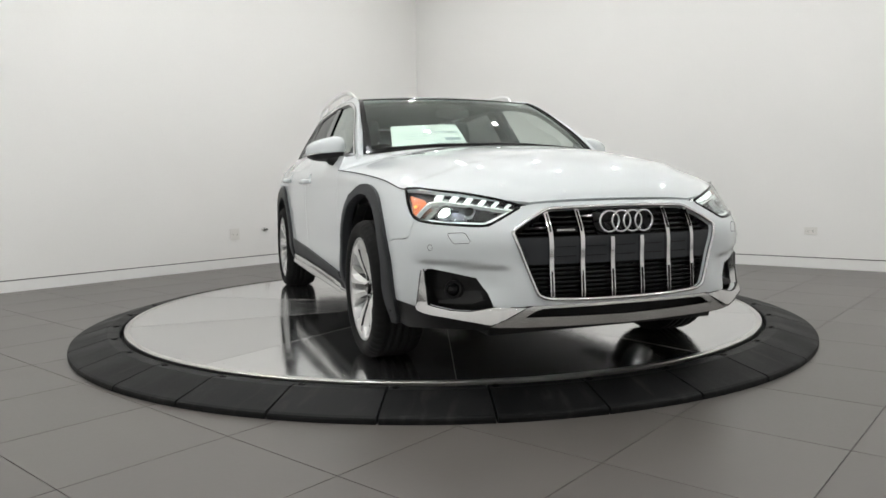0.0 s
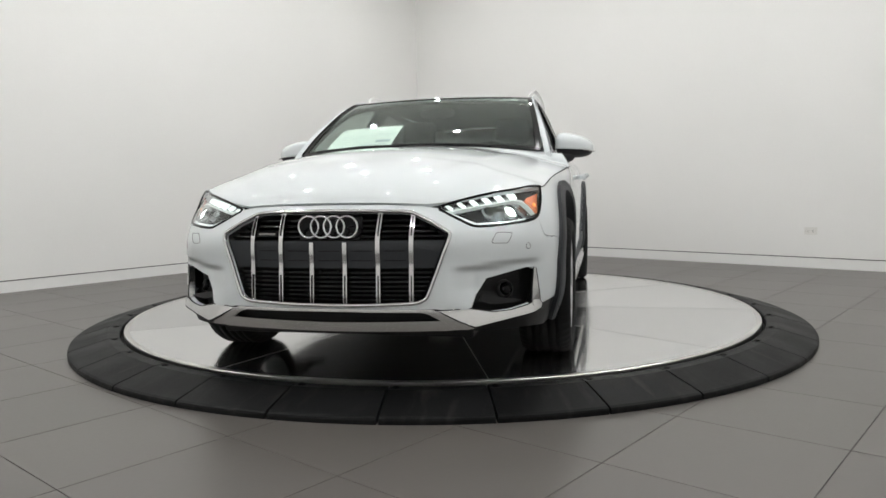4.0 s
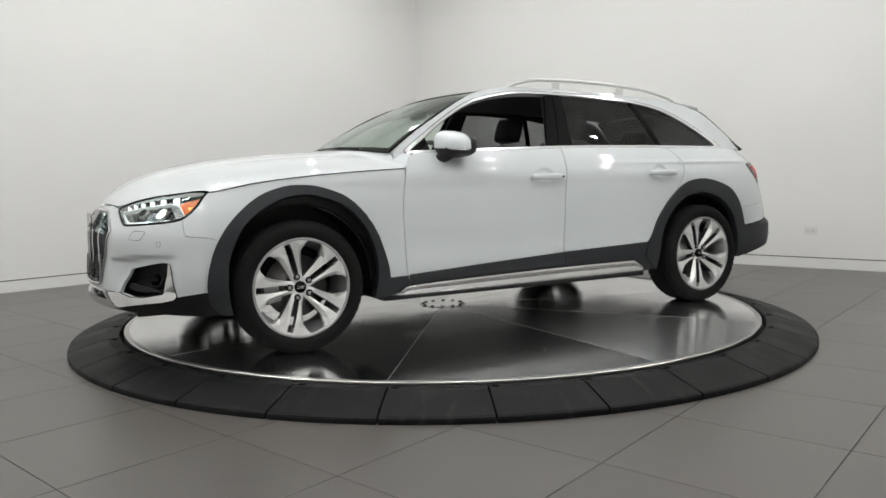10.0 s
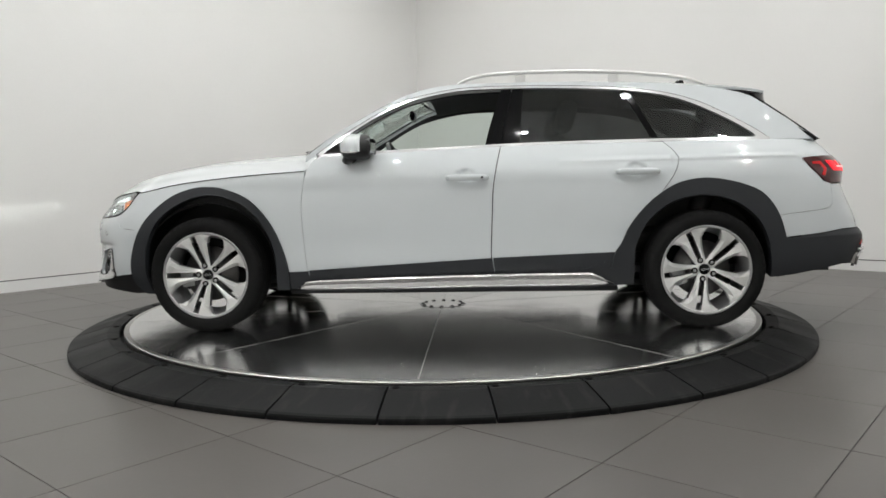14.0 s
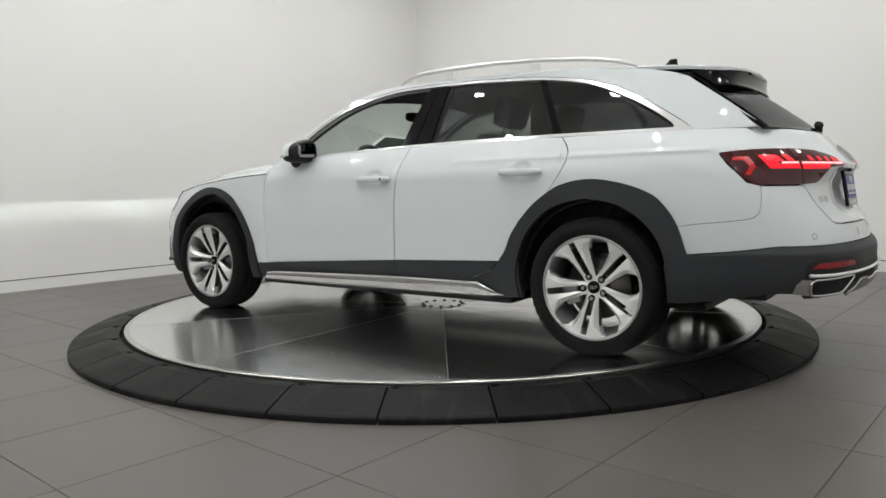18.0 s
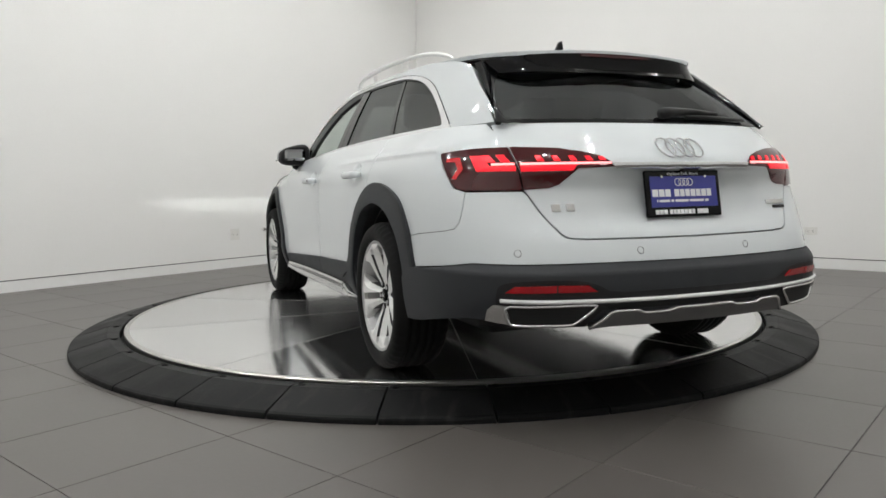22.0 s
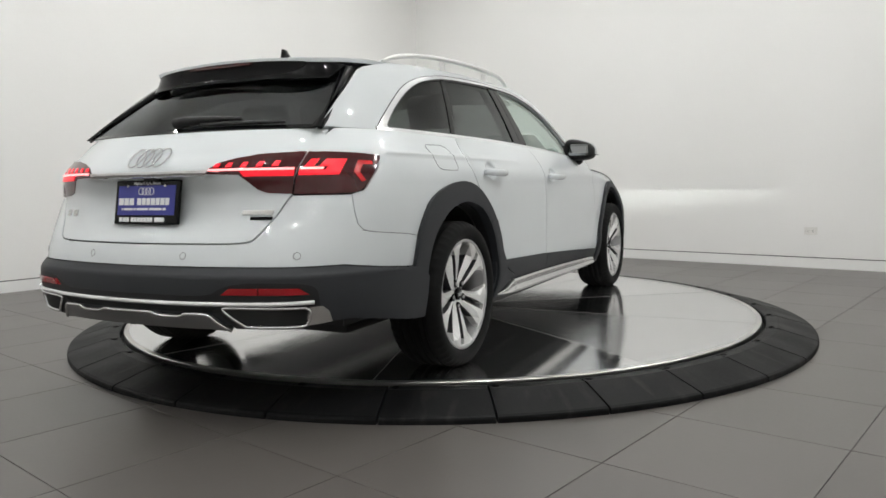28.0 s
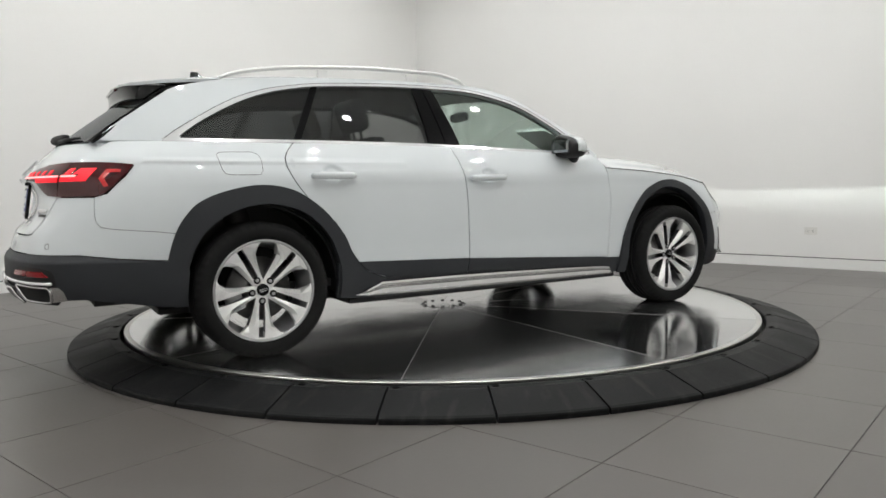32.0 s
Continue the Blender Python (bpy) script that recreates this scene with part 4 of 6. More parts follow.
    panel("door_cladding", body, on_side([(-1.654, .332), (-1.644, .408), (-2.005, .421), (-2.315, .432), (-2.29, .40), (-2.25, .375), (-2.16, .343), (-2.0, .336)]), CLAD, rear, thick=0.03, lift=0.012, side=side, label="dark grey lower cladding", round_edge=0.003)
    panel("sill_cladding", body, on_side([(-.470, .245), (-.470, .338), (-.592, .342), (-.597, .310), (-1.05, .313), (-1.65, .328), (-2.16, .339), (-2.26, .378), (-2.31, .43), (-2.43, .43), (-2.43, .25), (-2.2, .23), (-1.2, .222), (-.6, .222)]), CLAD, car, thick=0.03, lift=0.004, side=side, label="dark grey sill cladding")
    sill_blade(side)
panel("tailgate", body, TAILGATE, PAINT, car, thick=0.02, step=0.025, round_edge=0.002, fine=[(END, .866, .37, .016, .006)])
panel("rear_bumper", body, REAR_BUMPER, PAINT, car, thick=0.02, step=0.03, round_edge=0.002)


def valance_skin(s, z):
    """The body's skin with a sloping shoulder along its top."""
    s, z = np.asarray(s, float), np.asarray(z, float)
    p, h = body(s, z), 0.004
    n = np.cross(body(s + h, z) - body(s - h, z), body(s, z + h) - body(s, z - h))
    n[..., 2] = 0
    n /= np.linalg.norm(n, axis=-1)[..., None] + 1e-9
    return p + n * (0.022 * np.clip((0.538 - z) / 0.034, 0, 1))[..., None]


low_bumper = panel("rear_valance", valance_skin, LOW_BUMPER, CLAD, car, thick=0.03, lift=0.001, step=0.017, label="matt dark grey rear valance", round_edge=0.001)

# windscreen and rear window, with their black borders
panel("windscreen", screen_skin, [(-.985, .03), (.985, .03), (.985, .985), (-.985, .985)], SCREENGLASS, car, thick=0.005, step=0.04, aspect=0.65, label="clear laminated windscreen")
for band in ([(-.99, .0), (.99, .0), (.99, .045), (-.99, .045)], [(-.99, .98), (.99, .98), (.99, 1.0), (-.99, 1.0)], [(.955, .0), (1.0, .0), (1.0, 1.0), (.965, 1.0)], [(-1.0, .0), (-.955, .0), (-.965, 1.0), (-1.0, 1.0)]):
    panel("screen_border", screen_skin, band, GLOSSBLACK, car, thick=0.008, lift=0.004, step=0.04, aspect=0.65)
panel("rear_window", back_skin, [(-.975, .03), (.975, .03), (.97, .62), (.955, .76), (.92, .87), (.86, .94), (-.86, .94), (-.92, .87), (-.955, .76), (-.97, .62)], REARGLASS, car, thick=0.005, step=0.04, aspect=0.58, label="dark tinted rear window")
for sx in (1, -1):
    panel("rear_window_fin", back_skin, ([(.97, .0), (.998, .0), (1.01, .25), (1.02, .5), (1.05, .95), (.80, .95), (.86, .92), (.915, .85), (.95, .75), (.965, .62)] if sx > 0 else [(-.97, .0), (-.965, .62), (-.95, .75), (-.915, .85), (-.86, .92), (-.80, .95), (-1.05, .95), (-1.02, .5), (-1.01, .25), (-.998, .0)]), GLOSSBLACK, car, thick=0.012, lift=0.002, step=0.03, aspect=0.58, label="gloss black fin beside the rear window")
    # outer cheek of the fin, from the pillar's edge back to the lip
    bm, rows = bmesh.new(), []
    for k in range(9):
        f = k / 8
        front = Vector(cabin(3.165 + .375 * f, 1.318 - .272 * f))
        rear = Vector((-3.152 - .368 * f, .496 + .152 * f, 1.334 - .288 * f))
        mid = front.lerp(rear, .5) + Vector((-.003, .003, .001)) * (1 - f)
        rows.append([bm.verts.new((p.x, p.y * sx, p.z)) for p in (front + Vector((.01, -.012, 0)), front, mid, rear, rear + Vector((.012, -.012, -.004)))])
    for a, b in zip(rows, rows[1:]):
        for k in range(4):
            bm.faces.new((a[k], a[k + 1], b[k + 1], b[k]))
    bmesh.ops.recalc_face_normals(bm, faces=bm.faces)
    part("fin_cheek", bm, GLOSSBLACK, car, smooth=True)
panel("rear_window_border", back_skin, [(-.97, .0), (.97, .0), (.97, .04), (-.97, .04)], GLOSSBLACK, car, thick=0.004, lift=0.002, step=0.04, aspect=0.58)

# spoiler: its dark hollow underside between the lip and the glass
UNDER_MID = [(-3.347, 0, 1.272), (-3.340, 0, 1.292), (-3.341, 0, 1.321), (-3.349, 0, 1.350)]
UNDER_EDGE = [(-3.257, .500, 1.266), (-3.230, .510, 1.287), (-3.196, .518, 1.309), (-3.164, .522, 1.331)]


def spoiler_under(u, v):
    """From the lip down to the glass, wrapping forward at the ends."""
    u, v = np.asarray(u, float), np.asarray(v, float)
    c, e = along(UNDER_MID, np.clip(v, 0, 1)), along(UNDER_EDGE, np.clip(v, 0, 1))
    w = np.abs(u)
    p = c + (e - c) * np.stack([0.35 * w**2 + 0.65 * w**7, w, w**2], -1)
    p[..., 1] = -e[..., 1] * u
    return p



panel("spoiler_underside", spoiler_under, [(-1, 0), (1, 0), (1, 1), (-1, 1)], GLOSSBLACK, car, thick=0.01, step=0.025, aspect=0.5, label="black underside of the roof spoiler")
part("brake_light", boxed(-3.350, -3.330, -.17, .17, 1.335, 1.346, 0.002), REDLENS, car, "dark red high brake light")


# ---------------------------------------------------------------- car: dark inner shell and floor
def inner_shell():
    bm = bmesh.new()
    zs = [0.24, 0.40, 0.60, 0.80, 0.90, 1.0]
    rows = []
    ss = np.linspace(0, 2 * END, 161)
    for z in zs:
        p = body(ss, np.full_like(ss, z))
        rows.append(p)
    verts = []
    for p, z in zip(rows, zs):
        ring = []
        for x, y, _ in p:
            inward = 0.045
            k = 1 - inward / max(0.25, math.hypot(x + 1.45, y))
            zz = max(min(z, 0.70 if x > 0.40 else (z if x < -0.6 else 0.80)), 0.37 if x < -3.1 else 0.24)
            ring.append(bm.verts.new((-1.45 + (x + 1.45) * (k - 0.008), y * (k - 0.03), zz)))
        verts.append(ring)
    n = len(ss)
    for a, b in zip(verts, verts[1:]):
        for i in range(n):
            j = (i + 1) % n
            mid = (a[i].co + b[i].co) / 2
            if min(math.hypot(mid.x, mid.z - 0.335), math.hypot(mid.x + 2.818, mid.z - 0.335)) < 0.52 and abs(mid.y) > 0.55:
                continue
            if (a[i].co - a[j].co).length < 1e-5:
                continue
            bm.faces.new((a[i], a[j], b[j], b[i]))
    bmesh.ops.remove_doubles(bm, verts=bm.verts, dist=1e-4)
    return bm


part("inner_shell", inner_shell(), BLACK, car, "black inner body shell")
bm = bmesh.new()
box(bm, -3.25, 0.72, -0.55, 0.55, 0.20, 0.235, 0.01)
box(bm, -2.35, -0.47, -0.83, 0.83, 0.205, 0.235, 0.01)
box(bm, -3.68, -3.2, -0.68, 0.68, 0.345, 0.37, 0.01)
part("underbody", bm, BLACK, car, "black underbody tray")
bm = bmesh.new()
box(bm, -3.2, -1.0, -0.06, 0.06, 0.17, 0.21, 0.02)
box(bm, -3.58, -3.22, -0.30, 0.12, 0.30, 0.37, 0.03)
part("exhaust_pipe", bm, IRON, car)
for cx in (0.0, -2.818):
    for side in (1, -1):
        bm = lathe(bmesh.new(), [(.405, .60), (.405, .875)], 40, "y", -8, 196)
        lathe(bm, [(.02, .60), (.405, .60)], 40, "y", -8, 196)
        bmesh.ops.scale(bm, vec=(1, side, 1), verts=bm.verts)
        bmesh.ops.translate(bm, vec=(cx, 0, .335), verts=bm.verts)
        bmesh.ops.recalc_face_normals(bm, faces=bm.faces)
        lathe_rim = lathe(bmesh.new(), [(.395, .828), (.50, .828)], 40, "y", 2, 178)
        bmesh.ops.scale(lathe_rim, vec=(1, side, 1), verts=lathe_rim.verts)
        bmesh.ops.translate(lathe_rim, vec=(cx, 0, .335), verts=lathe_rim.verts)
        part("well_flange", lathe_rim, BLACK, car)
        part("wheel_well", bm, BLACK, car, "black wheel well liner")


# ---------------------------------------------------------------- car: small helpers for trim
def lifted(skin, pts, lift):
    """Points of a skin, lifted off it."""
    q = np.array(pts, float)
    h = 0.004
    p = skin(q[:, 0], q[:, 1])
    n = np.cross(skin(q[:, 0] + h, q[:, 1]) - skin(q[:, 0] - h, q[:, 1]), skin(q[:, 0], q[:, 1] + h) - skin(q[:, 0], q[:, 1] - h))
    n /= np.linalg.norm(n, axis=1)[:, None]
    return [Vector(v) for v in p + n * lift]


def seam(name, skin, loop, parent, side=1, radius=0.0013, mat=None, closed=True, lift=0.0):
    pts = lifted(skin, dense(loop, 0.02) if closed else loop, lift)
    bm = tube(bmesh.new(), [(p.x, p.y * side, p.z) for p in pts], radius, 6, closed)
    return part(name, bm, mat or DARK, parent, smooth=True)


def disc_on(bm, skin, s, z, radius, lift, side=1, height=0.004, hole=0.0):
    """A small round button standing on a skin."""
    p, n = lifted(skin, [(s, z)], lift)[0], (lifted(skin, [(s, z)], 1.0)[0] - lifted(skin, [(s, z)], 0.0)[0])
    m = Matrix.Translation(p) @ n.to_track_quat("Z", "Y").to_matrix().to_4x4()
    k = len(bm.verts)
    prof = [(max(hole, 0.0001), height), (radius * 0.85, height), (radius, height * 0.6), (radius, -0.002)]
    lathe(bm, prof, 20)
    bm.verts.ensure_lookup_table()
    bmesh.ops.transform(bm, matrix=Matrix.Diagonal((1, side, 1, 1)) @ m, verts=bm.verts[k:])
    bmesh.ops.recalc_face_normals(bm, faces=bm.faces)
    return bm


def egg(bm, centre, radii, power=2.5, low=-1.0, high=1.0, n=28, rings=14):
    """A rounded lump between two heights (as shares of its half height)."""
    def e(c):
        return math.copysign(abs(c) ** (2 / power), c)
    rows = []
    for j in range(rings + 1):
        a = math.asin(low) + (math.asin(high) - math.asin(low)) * j / rings
        rows.append([bm.verts.new((centre[0] + radii[0] * e(math.cos(a)) * e(math.cos(2 * math.pi * i / n)), centre[1] + radii[1] * e(math.cos(a)) * e(math.sin(2 * math.pi * i / n)), centre[2] + radii[2] * e(math.sin(a)))) for i in range(n)])
    for a, b in zip(rows, rows[1:]):
        for i in range(n):
            bm.faces.new((a[i], a[(i + 1) % n], b[(i + 1) % n], b[i]))
    bm.faces.new(rows[0][::-1]), bm.faces.new(rows[-1])
    bmesh.ops.remove_doubles(bm, verts=bm.verts, dist=1e-5)
    bmesh.ops.recalc_face_normals(bm, faces=bm.faces)
    return bm


def ring_emblem(name, centres, place, radius, wire, parent, mat=None):
    """Interlocked rings, each a part."""
    for k, y in enumerate(centres):
        pts = [place(y + radius * math.cos(2 * math.pi * i / 32), radius * math.sin(2 * math.pi * i / 32), 0.001 * (k % 2)) for i in range(32)]
        part(name, tube(bmesh.new(), pts, wire, 8, True), mat or CHROME, parent, smooth=True)


# ---------------------------------------------------------------- car: wheels
def wheel():
    thing = thing_on_car("wheel", "silver five double-spoke alloy wheel with black tyre")
    R = 0.330
    prof = [(.232, -.100), (.250, -.112), (.285, -.122), (.312, -.116), (.322, -.100), (R - .002, -.085)]
    groove = []
    for g in (-.055, -.019, .019, .055):
        groove += [(R, g - .0065), (R - .007, g - .005), (R - .007, g + .005), (R, g + .0065)]
    prof += [(R, -.078)] + groove + [(R, .078), (R - .002, .085), (.322, .100), (.313, .112), (.300, .1195), (.285, .122), (.270, .121), (.256, .114), (.250, .108), (.240, .098)]
    bm = lathe(bmesh.new(), prof, 150, "y")
    for q in bm.verts:
        # shoulder blocks: every third row of the shoulder is a groove
        r, k = math.hypot(q.co.x, q.co.z), round(math.degrees(math.atan2(q.co.z, q.co.x)) / 2.4)
        if .083 < abs(q.co.y) < .118 and r > .308 and k % 3 == 0:
            q.co.x, q.co.z = q.co.x * (1 - .006 / r), q.co.z * (1 - .006 / r)
    part("tyre", bm, TYRE, thing, "black road tyre", smooth=True)
    part("rim_barrel", lathe(bmesh.new(), [(.249, .106), (.243, .109), (.236, .106), (.232, .092), (.222, .06), (.205, -.02), (.215, -.09), (.235, -.108)], 72, "y"), material("rim_barrel_silver", (0.42, 0.42, 0.425), 0.35, 0.8), thing, smooth=True)

    # one arm of a spoke pair, station by station: along the slot, its edge, the ridge, the outer edge, the ridge's height and the falls
    arm = ((.020, 0, .006, .0145, .064, 0, 0), (.0413, 0, .0125, .0300, .067, .002, .006), (.060, .0, .0175, .0328, .071, .003, .010), (.074, .0135, .0215, .0355, .075, .004, .014),
           (.118, .0150, .0285, .0450, .089, .007, .022), (.1580, .0155, .0370, .0570, .0990, .008, .024), (.1745, .0155, .0420, .0635, .1020, .008, .022), (.2040, .0155, .0620, .0925, .1050, .006, .004))
    bm = bmesh.new()
    for k in range(5):
        for up in (1, -1):
            turn = radians(72 * k)

            def at(a, d, y):
                return bm.verts.new((a * math.cos(turn) - up * d * math.sin(turn), y, a * math.sin(turn) + up * d * math.cos(turn)))

            def rim_at(deg, r, y):
                return at(r * math.cos(radians(deg)), r * math.sin(radians(deg)), y)
            rows = [(at(a, s, y - f), at(a, m, y), at(a, o, y - g)) for a, s, m, o, y, f, g in arm]
            quads = []
            for p, q in zip(rows, rows[1:]):
                quads += [(p[0], q[0], q[1], p[1]), (p[1], q[1], q[2], p[2])]
            edge = [rim_at(d, .2485, .1055) for d in (0, 4, 15.5, 24.1, 28, 32, 36)]
            foot = [rows[-1][2]] + [rim_at(d, .2330, .096) for d in (28, 32, 36)]
            s6, (_, m6, o6) = at(.228, .0155, .1), rows[-1]
            end = at(.230, 0, .1)
            quads.append((rows[-1][0], s6, m6))
            quads += [(end, edge[0], edge[1], s6), (s6, edge[1], edge[2], m6), (m6, edge[2], edge[3], o6)]
            quads += [(foot[i], edge[3 + i], edge[4 + i], foot[i + 1]) for i in range(3)]
            for f in quads:
                bm.faces.new(f if up < 0 else f[::-1])
    bmesh.ops.remove_doubles(bm, verts=bm.verts, dist=2e-4)
    bmesh.ops.recalc_face_normals(bm, faces=bm.faces)
    wall = [e for e in bm.edges if e.is_boundary]
    low = bmesh.ops.extrude_edge_only(bm, edges=wall)
    for q in low["geom"]:
        if isinstance(q, bmesh.types.BMVert):
            r = math.hypot(q.co.x, q.co.z)
            q.co.y -= 0.036
            if .06 < r < .21:
                q.co.x, q.co.z = q.co.x * (1 - .0025 / r), q.co.z * (1 - .0025 / r)
    bmesh.ops.recalc_face_normals(bm, faces=bm.faces)
    # side walls inside radius 0.2 take the dark second material
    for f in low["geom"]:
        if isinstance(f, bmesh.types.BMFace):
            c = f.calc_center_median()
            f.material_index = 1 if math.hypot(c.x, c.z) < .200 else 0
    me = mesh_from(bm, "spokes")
    me.materials.append(ALLOY), me.materials.append(material("dark_pocket_wall", (0.05, 0.05, 0.053), 0.35, 0.3))
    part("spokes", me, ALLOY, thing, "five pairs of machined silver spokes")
    part("rim_lip", lathe(bmesh.new(), [(.2470, .1050), (.2478, .1064), (.2495, .1064), (.2515, .1045), (.2525, .096)], 96, "y"), ALLOY, thing, smooth=True)
    part("centre_cap", lathe(bmesh.new(), [(.0001, .078), (.025, .078), (.029, .075), (.030, .058)], 32, "y"), GLOSSBLACK, thing, "black centre cap with silver rings", smooth=True)
    ring_emblem("cap_ring", (-.0135, -.0045, .0045, .0135), lambda a, b, c: (a, .0795 + c, b), .0062, .0012, thing)
    for k in range(5):
        a = radians(72 * k)
        bm = lathe(bmesh.new(), [(.0001, .0735), (.0165, .0735), (.0172, .071), (.0172, .06)], 24, "y")
        bmesh.ops.translate(bm, vec=(.055 * math.cos(a), 0, .055 * math.sin(a)), verts=bm.verts)
        part("bolt_well", bm, GLOSSBLACK, thing, smooth=True)
        bm = lathe(bmesh.new(), [(.0001, .078), (.0075, .078), (.0105, .0755), (.0105, .070)], 6, "y")
        bmesh.ops.translate(bm, vec=(.055 * math.cos(a), 0, .055 * math.sin(a)), verts=bm.verts)
        part("wheel_bolt", bm, ALLOY_DARK, thing)
    part("brake_disc", lathe(bmesh.new(), [(.06, .02), (.075, .025), (.08, .008), (.158, .008), (.158, -.012), (.08, -.012)], 64, "y"), IRON, thing, "bare iron brake disc", smooth=True)
    bm = bmesh.new()
    box(bm, -.05, .05, -.03, .042, .095, .175, 0.014, m=Matrix.Rotation(radians(100), 4, "Y"))
    part("brake_caliper", bm, material("grey_caliper", (0.42, 0.43, 0.43), 0.45, 0.6), thing, "grey brake caliper")
    part("hub_carrier", lathe(bmesh.new(), [(.0001, -.02), (.09, -.02), (.10, -.09)], 24, "y"), BLACK, thing)
    return thing


first_wheel = wheel()
first_wheel.matrix_basis = pose(0, 0.797, 0.327, 0, 0, 0)
for x, y, turn in ((-2.818, 0.797, 8), (0, -0.797, 3), (-2.818, -0.797, 12)):
    m = pose(x, y, 0.327, 0, turn, 0) if y > 0 else pose(x, y, 0.327, 0, turn, 180)
    copy_thing(first_wheel, m)


# ---------------------------------------------------------------- car: nose
grille = thing_on_car("grille", "black radiator grille with chrome bars and frame")
panel("grille_back", body, GRILLE_LOOP, DARK, grille, thick=0.004, lift=-0.055, step=0.05)


def grille_half(z):
    return float(np.interp(z, [.352, .364, .405, .617, .64, .672, .709, .722], [.32, .36, .40, .478, .462, .412, .335, .0]))


for z in (.372, .390, .408, .426, .444, .462, .480, .628, .650, .672, .694):
    w = grille_half(z) - 0.012
    panel("slat", body, [at_nose(-w, z - .004), at_nose(w, z - .004), at_nose(w - .003, z + .004), at_nose(-w + .003, z + .004)], GLOSSBLACK, grille, thick=0.025, lift=-0.022, step=0.05)
panel("grille_shield", body, [at_nose(y, z) for y, z in ((-grille_half(.497) + .012, .497), (grille_half(.497) - .012, .497), (grille_half(.608) - .012, .608), (-grille_half(.608) + .012, .608))], CLAD, grille, thick=0.01, lift=-0.014, step=0.05, label="dark grey closed centre of the grille")
for z in (.527, .565):
    for y0, y1 in ((-.31, -.225), (-.18, -.09), (-.045, .045), (.09, .18), (.225, .31)):
        panel("groove", body, [at_nose(y0, z - .0018), at_nose(y1, z - .0018), at_nose(y1, z + .0018), at_nose(y0, z + .0018)], DARK, grille, thick=0.002, lift=-0.0125, step=0.05)
for y in (-.069, .069, -.204, .204, -.333, .333):
    top = .600 if abs(y) < .1 else (.716 if abs(y) < .3 else .705)
    low = .356 if abs(y) < .3 else .366
    panel("grille_bar", body, [at_nose(y - .0085, low), at_nose(y + .0085, low), at_nose(y + .0085, top), at_nose(y - .0085, top)], CHROME, grille, thick=0.03, lift=0.006, step=0.03, round_edge=0.003)
    for a, b in ((low + .005, .470), (.625, top - .01)):
        if b > a:
            panel("bar_slot", body, [at_nose(y - .0022, a), at_nose(y + .0022, a), at_nose(y + .0022, b), at_nose(y - .0022, b)], GLOSSBLACK, grille, thick=0.004, lift=0.0075, step=0.04)
seam("grille_frame", body, GRILLE_LOOP, grille, radius=0.008, mat=CHROME, lift=0.002)
badge = thing_on_car("front_emblem", "four interlocked chrome rings")
ring_emblem("ring", (-.0805, -.0270, .0270, .0805), lambda y, dz, d: (.878 + d - 0.28 * y * y, y, .661 + dz), .0425, .0048, badge)
panel("emblem_plate", body, [at_nose(y, z) for y, z in ((-.125, .612), (.125, .612), (.135, .66), (.125, .71), (-.125, .71), (-.135, .66))], GLOSSBLACK, badge, thick=0.008, lift=-0.016, step=0.03)
panel("name_badge", body, [at_nose(y, z) for y, z in ((-.315, .622), (-.222, .622), (-.222, .642), (-.315, .642))], GLOSSBLACK, grille, thick=0.02, lift=0.0, step=0.04)
panel("badge_bar", body, [at_nose(y, z) for y, z in ((-.305, .628), (-.232, .628), (-.232, .636), (-.305, .636))], IRON, grille, thick=0.002, lift=0.0015, step=0.04)
bm = disc_on(bmesh.new(), body, *at_nose(-.037, .486), .006, -.012)
part("radar_camera", bm, GLOSSBLACK, grille)
bm = disc_on(bmesh.new(), body, *at_nose(.037, .486), .006, -.012)
part("radar_camera", bm, GLOSSBLACK, grille)

def ledge(low, high, reach, sunk=0.0):
    """The body's skin with a ledge that stands out towards its foot."""
    def skin(s, z):
        s, z = np.asarray(s, float), np.asarray(z, float)
        p = body(s, z)
        h = 0.004
        n = np.cross(body(s + h, z) - body(s - h, z), body(s, z + h) - body(s, z - h))
        n[..., 2] = 0
        n /= np.linalg.norm(n, axis=-1)[..., None] + 1e-9
        f = np.clip((high - z) / (high - low), 0, 1)
        return p + n * (reach * f**0.8 - sunk * np.clip((p[..., 0] - .645) / .05, 0, 1))[..., None]
    return skin


blade_skin = ledge(.262, .335, .036, .010)
LOWER = mirrored([(0.0, .337), at_nose(.41, .334), at_nose(.435, .326), at_nose(.50, .286), at_nose(.565, .252), at_nose(.44, .250), (0.0, .247)])
LOWER_HOLE = mirrored([(0.0, .326), at_nose(.370, .323), at_nose(.398, .315), at_nose(.440, .290), (0.0, .284)])
panel("front_lip", ledge(.245, .340, .014), [LOWER, LOWER_HOLE], SATIN, car, thick=0.03, lift=0.008, step=0.02, label="satin silver frame of the lower air intake", round_edge=0.006)
panel("intake_back", body, mirrored([(0.0, .335), at_nose(.42, .330), at_nose(.50, .28), at_nose(.46, .255), (0.0, .255)]), DARK, car, thick=0.004, lift=-0.035, step=0.05)
panel("front_valance", body, mirrored([(0.0, .262), at_nose(.50, .272), at_nose(.66, .302), *on_side([(.60, .318), (.52, .330), (.40, .345), (.352, .36), (.33, .222), (.45, .214), (.56, .225)]), at_nose(.74, .232), at_nose(.55, .240), (0.0, .240)]), BLACK, car, thick=0.02, lift=-0.003, step=0.04, label="black lower front bumper")

